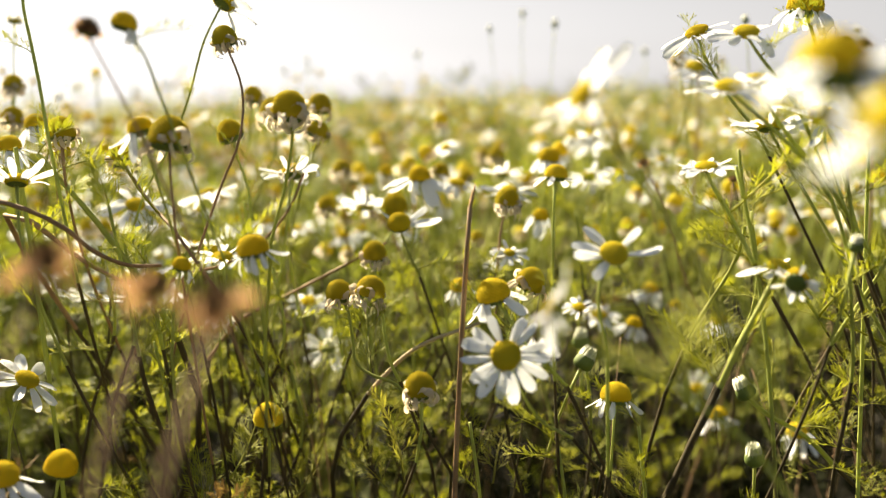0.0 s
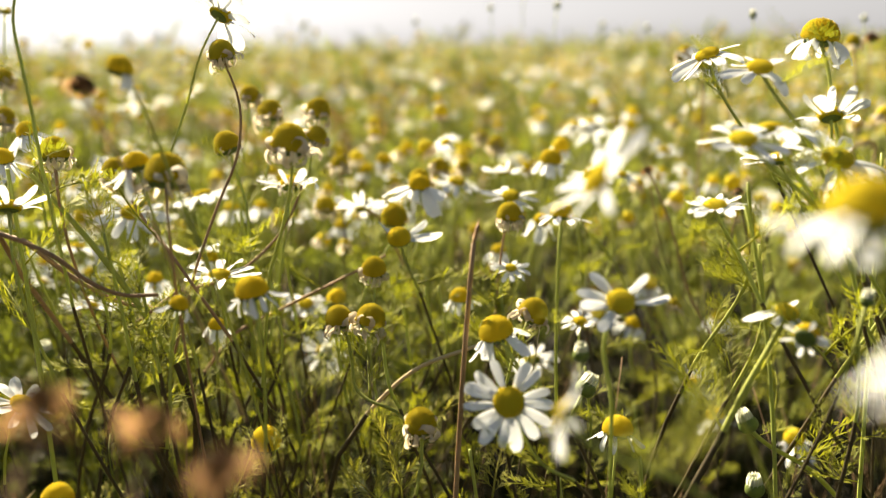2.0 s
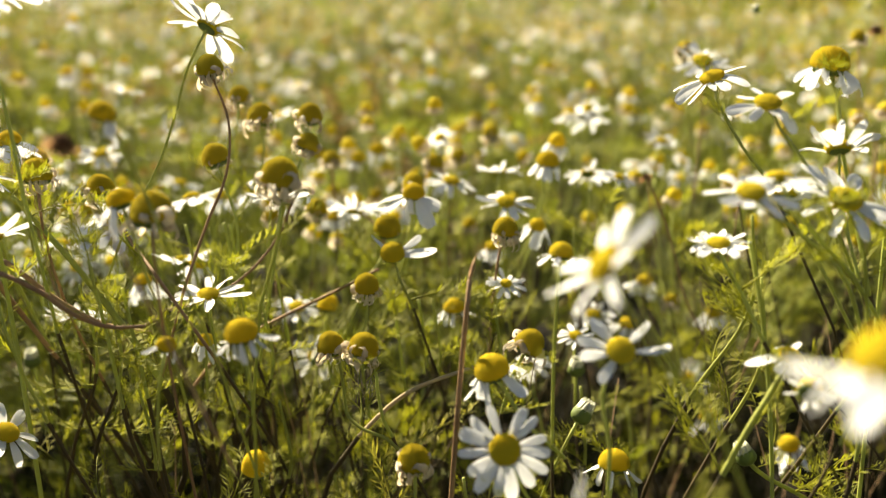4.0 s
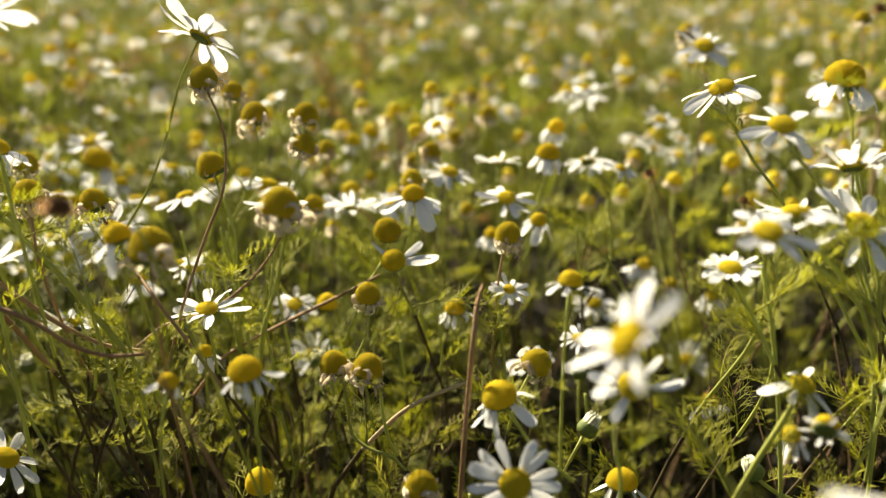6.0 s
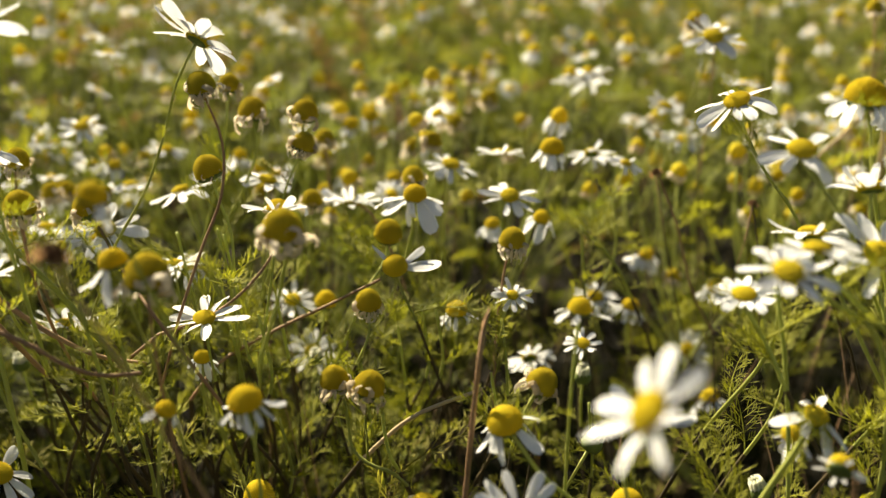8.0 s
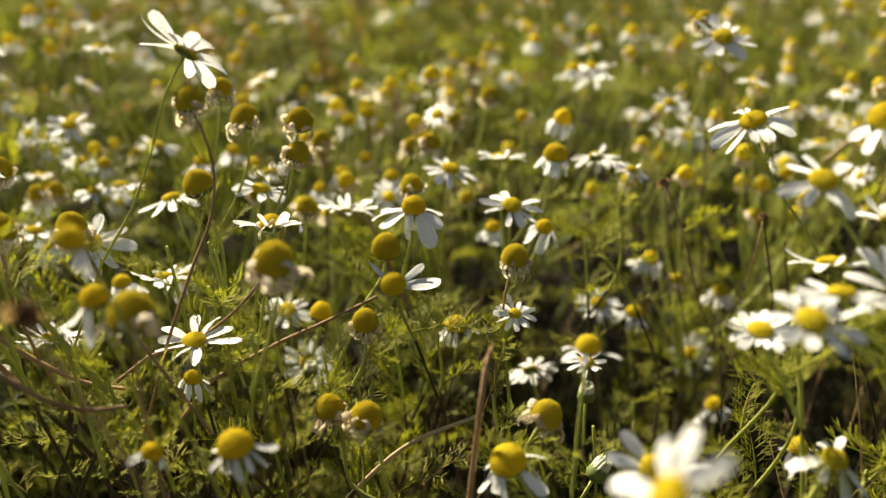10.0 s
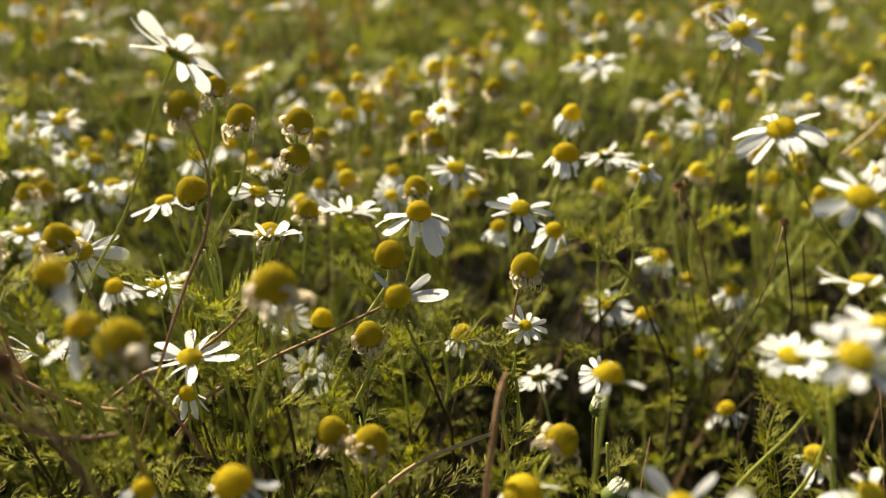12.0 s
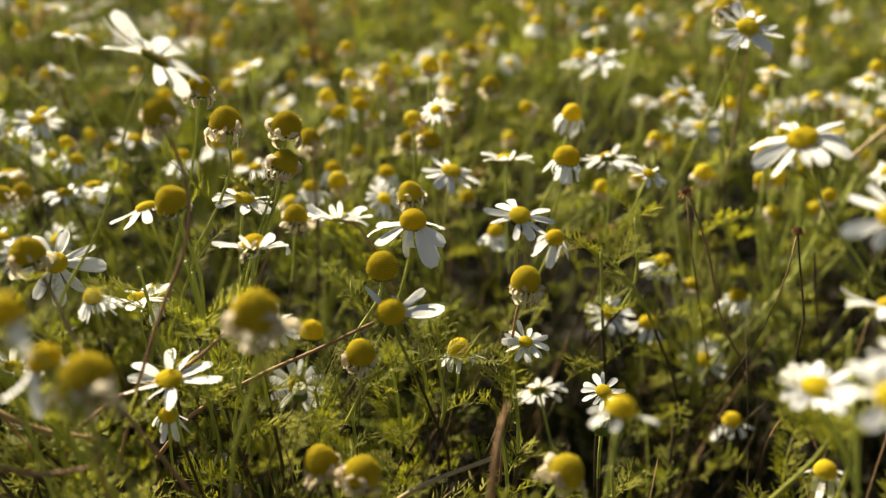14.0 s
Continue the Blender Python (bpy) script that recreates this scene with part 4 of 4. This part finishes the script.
# ---- flowering plants further back, each with several heads ----
def simple_head(kind, g):
    """A flower head of radius 1 in one mesh for the flowers further back."""
    p = Soup()
    petals = Soup()
    p.add(*dome(1.0, 0.6 if kind == "daisy" else 1.2, 0.5, 5, 12))
    n = 13 if kind == "daisy" else 9
    for k in range(n):
        a = k * 2 * math.pi / n + g.uniform(-0.2, 0.2)
        up = radians(g.uniform(-12, 12) - (0 if kind == "daisy" else 62))
        length = 2.2 * g.uniform(0.8, 1.1) if kind == "daisy" else (g.uniform(0.7, 1.2) if kind == "cone" else 1.8)
        m = Matrix.Rotation(a, 4, "Z") @ Matrix.Translation((0.85, 0, -0.1)) @ Matrix.Rotation(-up, 4, "Y")
        w = 0.38
        petals.add([m @ Vector(v) for v in ((0, -w * 0.5, 0), (0, w * 0.5, 0), (length * 0.6, -w, -0.08), (length * 0.6, 0, 0.06), (length * 0.6, w, -0.08), (length, -w * 0.4, -0.3), (length, w * 0.4, -0.3))],
                   [(0, 1, 3), (0, 3, 2), (1, 4, 3), (2, 3, 6, 5), (3, 4, 6)])
    return p, petals


HEADS = []
g = random.Random(3)
for kind in ("cone", "daisy", "cone", "daisy", "cone", "cone", "half", "cone", "cone", "cone", "cone"):
    p, q = simple_head(kind, g)
    HEADS.append((kind, p.mesh("flower_head", OLIVE if kind == "cone" else YELLOW), q.mesh("petals", PETAL if kind != "cone" else WILTED)))


def plant(seed, x, y, tall=0.348):
    g = random.Random(seed)
    thing = tagged(new("chamomile_plant"), "branched chamomile plant with white flowers and yellow cones", "plant", "chamomile plants further back")
    thing.location = (x, y, 0)
    s = Soup()
    fork = Vector((g.uniform(-0.01, 0.01), g.uniform(-0.01, 0.01), g.uniform(0.16, 0.22)))
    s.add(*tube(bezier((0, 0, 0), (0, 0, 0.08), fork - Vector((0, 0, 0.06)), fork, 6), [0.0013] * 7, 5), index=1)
    tops = []
    for k in range(g.randint(6, 9) + (4 if seed < 103 else 0)):
        t = Vector((g.uniform(-0.075, 0.075), g.uniform(-0.075, 0.075), g.gauss(tall, 0.028)))
        tops.append(t)
        s.add(*tube(bezier(fork, fork + Vector((0, 0, 0.05)), t - Vector((0, 0, 0.07)), t, 7), [0.0009] * 8, 5))
    part("stem", s.mesh("stem", [STEM, DARK_STEM]), thing)
    for k in range(6):
        p = fork.lerp(g.choice(tops), g.uniform(0, 0.8))
        part("leaf", g.choice(SMALL_LEAVES), thing, Matrix.Translation(p) @ Matrix.Rotation(g.uniform(0, 6.28), 4, "Z") @ Matrix.Rotation(radians(-g.uniform(10, 60)), 4, "Y") @ Matrix.Scale(g.uniform(0.025, 0.045), 4))
    for t in tops:
        kind, hm, pm = g.choice(HEADS if seed > 102 else HEADS[1:4:2])
        m = Matrix.Translation(t) @ turned(g.uniform(0, 55), g.uniform(0, 360)) @ Matrix.Scale(g.uniform(0.0029, 0.0040) if kind == "daisy" else g.uniform(0.0042, 0.0054), 4)
        head = part("flower_head", hm, thing, m)
        part("petals" if kind != "cone" else "withered_petals", pm, head)
    return thing


protos = []
spots = []
yy = 0.66
while yy < 1.75:
    half = 0.47 * yy + 0.10
    xx = -half
    while xx < half:
        spots.append((xx + rng.uniform(-0.035, 0.035), yy + rng.uniform(-0.035, 0.035)))
        xx += 0.105 + 0.03 * (yy - 0.66)
    yy += 0.095 + 0.03 * (yy - 0.66)
for k, (px, py) in enumerate(spots):
    if k < 9:
        protos.append(plant(100 + k, px, py, (0.348, 0.348, 0.335, 0.36, 0.348, 0.34, 0.35, 0.385, 0.375)[k]))
    else:
        copy_thing(protos[rng.randrange(3) if px < -0.1 and rng.random() < 0.3 else rng.randrange(2, 7) if rng.random() < 0.87 or py < 0.85 else rng.randrange(7, 9)], pose(px, py, rng.uniform(-0.02, 0.012), rng.uniform(-5, 5), rng.uniform(-5, 5), rng.uniform(0, 360)))

leaf_mass("foliage", "low leaves of the chamomile field, blackened in place of shade", 1600,
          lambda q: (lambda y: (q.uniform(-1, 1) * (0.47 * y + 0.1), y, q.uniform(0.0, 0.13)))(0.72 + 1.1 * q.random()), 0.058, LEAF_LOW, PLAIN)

def back_place(g):
    while True:
        y = 0.64 + 1.15 * g.random()
        x = g.uniform(-1, 1) * (0.47 * y + 0.1)
        if y < 0.9 and noise.noise(Vector((x * 11, y * 11, 5.7))) < 0.30 * g.random() - 0.02:
            continue
        if x < 0.04 or y > 0.9 or g.random() < 0.15:
            return x, y, g.uniform(0.17, 0.34)


def dry_place(g):
    """Withered leaves lie mostly on the one side of the field."""
    while True:
        spot = back_place(g)
        if spot[0] < 0.1 or g.random() < 0.25:
            return spot


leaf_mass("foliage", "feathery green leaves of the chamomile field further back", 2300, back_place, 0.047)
leaf_mass("foliage", "brown withered leaves of the chamomile field", 420, dry_place, 0.042, DRY_LEAF, PLAIN)


# ---- the rest of the field, in larger and larger tufted pieces ----
def field_piece(side, heads, tufts, seed, reach, blades=4, fine=True, tall=0.09, wide=0.055):
    g = random.Random(seed)
    s = Soup()
    for k in range(tufts):
        x, y, z = g.uniform(0, side), g.uniform(0, side), g.uniform(0.10, 0.345) + (g.uniform(0, tall) if g.random() < 0.10 else 0)
        for j in range(blades):
            a = g.uniform(0, 6.28)
            d = Vector((math.cos(a), math.sin(a), g.uniform(0.2, 1.3))).normalized() * g.uniform(0.6, 1.2) * reach
            s.add(*blade((x, y, z), Vector((x, y, z)) + d, reach * wide), index=0 if g.random() < 0.86 else 5)
    for k in range(heads):
        x, y, z = g.uniform(0, side), g.uniform(0, side), g.gauss(0.345, 0.18 * tall + 0.018) + (g.uniform(0, tall) if g.random() < 0.08 else 0)
        z = min(z, 0.45)
        kind = g.choice(("cone", "daisy", "cone", "cone", "cone"))
        m = Matrix.Translation((x, y, z)) @ turned(g.uniform(0, 60), g.uniform(0, 360)) @ Matrix.Scale(g.uniform(0.0045, 0.006), 4)
        s.add(*(dome(1, 1.1 if kind == "cone" else 0.6, 0.4, 3, 7) if fine else dome(1, 1.0, 0.4, 2, 5)), index=1, m=m)
        n = 8 if fine else 5
        for q in range(n):
            a = q * 2 * math.pi / n
            rr, dz, w = (2.7, -0.3, 0.42 * 8 / n) if kind == "daisy" else (1.35, -1.1, 0.3 * 8 / n)
            s.add([(0.8 * math.cos(a - w * 0.5), 0.8 * math.sin(a - w * 0.5), -0.1), (0.8 * math.cos(a + w * 0.5), 0.8 * math.sin(a + w * 0.5), -0.1), (rr * math.cos(a + w * 0.6), rr * math.sin(a + w * 0.6), dz), (rr * math.cos(a - w * 0.6), rr * math.sin(a - w * 0.6), dz)],
                  [(0, 1, 2, 3)], index=2 if kind == "daisy" else 3, m=m)
        if fine:
            s.add(*tube([(x + g.uniform(-0.02, 0.02), y + g.uniform(-0.02, 0.02), 0.12), (x, y, z)], [0.001, 0.001], 3), index=4)
    return s.mesh("field_piece", [LEAF_FAR, YELLOW, PETAL, WILTED, STEM, DRY_LEAF])


def lay_at(me, side, x, y):
    """One square piece of the field, its middle at x, y, turned by a random quarter."""
    ob = new("chamomile_field", me)
    ob.matrix_world = Matrix.Translation((x, y, rng.uniform(-0.02, 0.012) + (0.035 * noise.noise(Vector((x * 0.3, y * 0.3, 4.0))) if y > 4 else 0) - fall(x, y))) @ Matrix.Rotation(-math.atan(side_slope(y)), 4, "Y") @ Matrix.Rotation(rng.randrange(4) * math.pi / 2, 4, "Z") @ Matrix.Translation((-side / 2, -side / 2, 0))
    tagged(ob, "field of chamomile in flower reaching to the horizon", "field", kind="stuff")


def lay(dense, light, side, y0, rows, columns, margin):
    """Rows of pieces side by side: dense ones ahead, lighter ones out to the sides."""
    for row in range(rows):
        y = y0 + side * (row + 0.5)
        for k in range(columns):
            x = (k - columns / 2 + 0.5) * side
            ahead = abs(x) - side / 2 < 0.47 * (y + side / 2) + margin
            lay_at(rng.choice(dense if ahead else light), side, x, y)


PIECES = [field_piece(0.6, 110, 690, 50 + k, 0.056, 4, True, 0.13, 0.062) for k in range(3)]
SIDES = [field_piece(0.6, 40, 200, 55 + k, 0.06, 4, False, wide=0.11) for k in range(2)]
WIDE = [field_piece(2.0, 330, 450, 60 + k, 0.17, 4, False, 0.16, 0.065) for k in range(3)]
SPARSE = [field_piece(2.0, 60, 520, 80, 0.10, 3, False, wide=0.12)]
LOW = [field_piece(0.3, 12, 55, 70 + k, 0.05, 4, False, 0.03, 0.11) for k in range(3)]
lay(PIECES, SIDES, 0.6, 1.75, 4, 9, 0.05)
lay(WIDE, SPARSE, 2.0, 4.15, 6, 11, 0.2)
# beside and behind the camera
for row in range(12):
    y = -1.70 + 0.3 * row
    for k in range(18):
        x = (k - 8.5) * 0.3
        if abs(x) - 0.15 > 0.47 * max(y, 0.1) + 0.06 or y < -0.25:
            lay_at(rng.choice(LOW), 0.3, x, y)
for row in range(5):
    y = 3.15 - 2.0 * row
    for x in ((-9.7, -7.7, -5.7, -3.7, 3.7, 5.7, 7.7, 9.7) if y > -1 else (-8, -6, -4, -2, 0, 2, 4, 6, 8)):
        lay_at(SPARSE[0], 2.0, x, y)

# the far field as one closed sheet of green, a hand below the flowers
fs = Soup()
ring = [10.5, 11.5, 13, 16, 20, 26, 35, 50, 80, 140, 260, 600, 1500, 3000]
sides = 72
for q, r in enumerate(ring):
    for k in range(sides):
        a = 2 * math.pi * k / sides
        x, y = r * math.cos(a) * 1.15, r * math.sin(a) * 1.25 + 3.0
        fs.v.append(Vector((x, y, (0.0 if q == 0 else 0.27) + 0.03 * noise.noise(Vector((x * 0.7, y * 0.7, 0))) - fall(x, y))))
fs.f = [(q * sides + k, q * sides + (k + 1) % sides, (q + 1) * sides + (k + 1) % sides, (q + 1) * sides + k) for q in range(len(ring) - 1) for k in range(sides)]
fs.i = [0] * len(fs.f)
tagged(new("far_field", fs.mesh("far_field", FAR)), "distant chamomile field as one sheet, green and white, paled like haze", "field", kind="stuff")
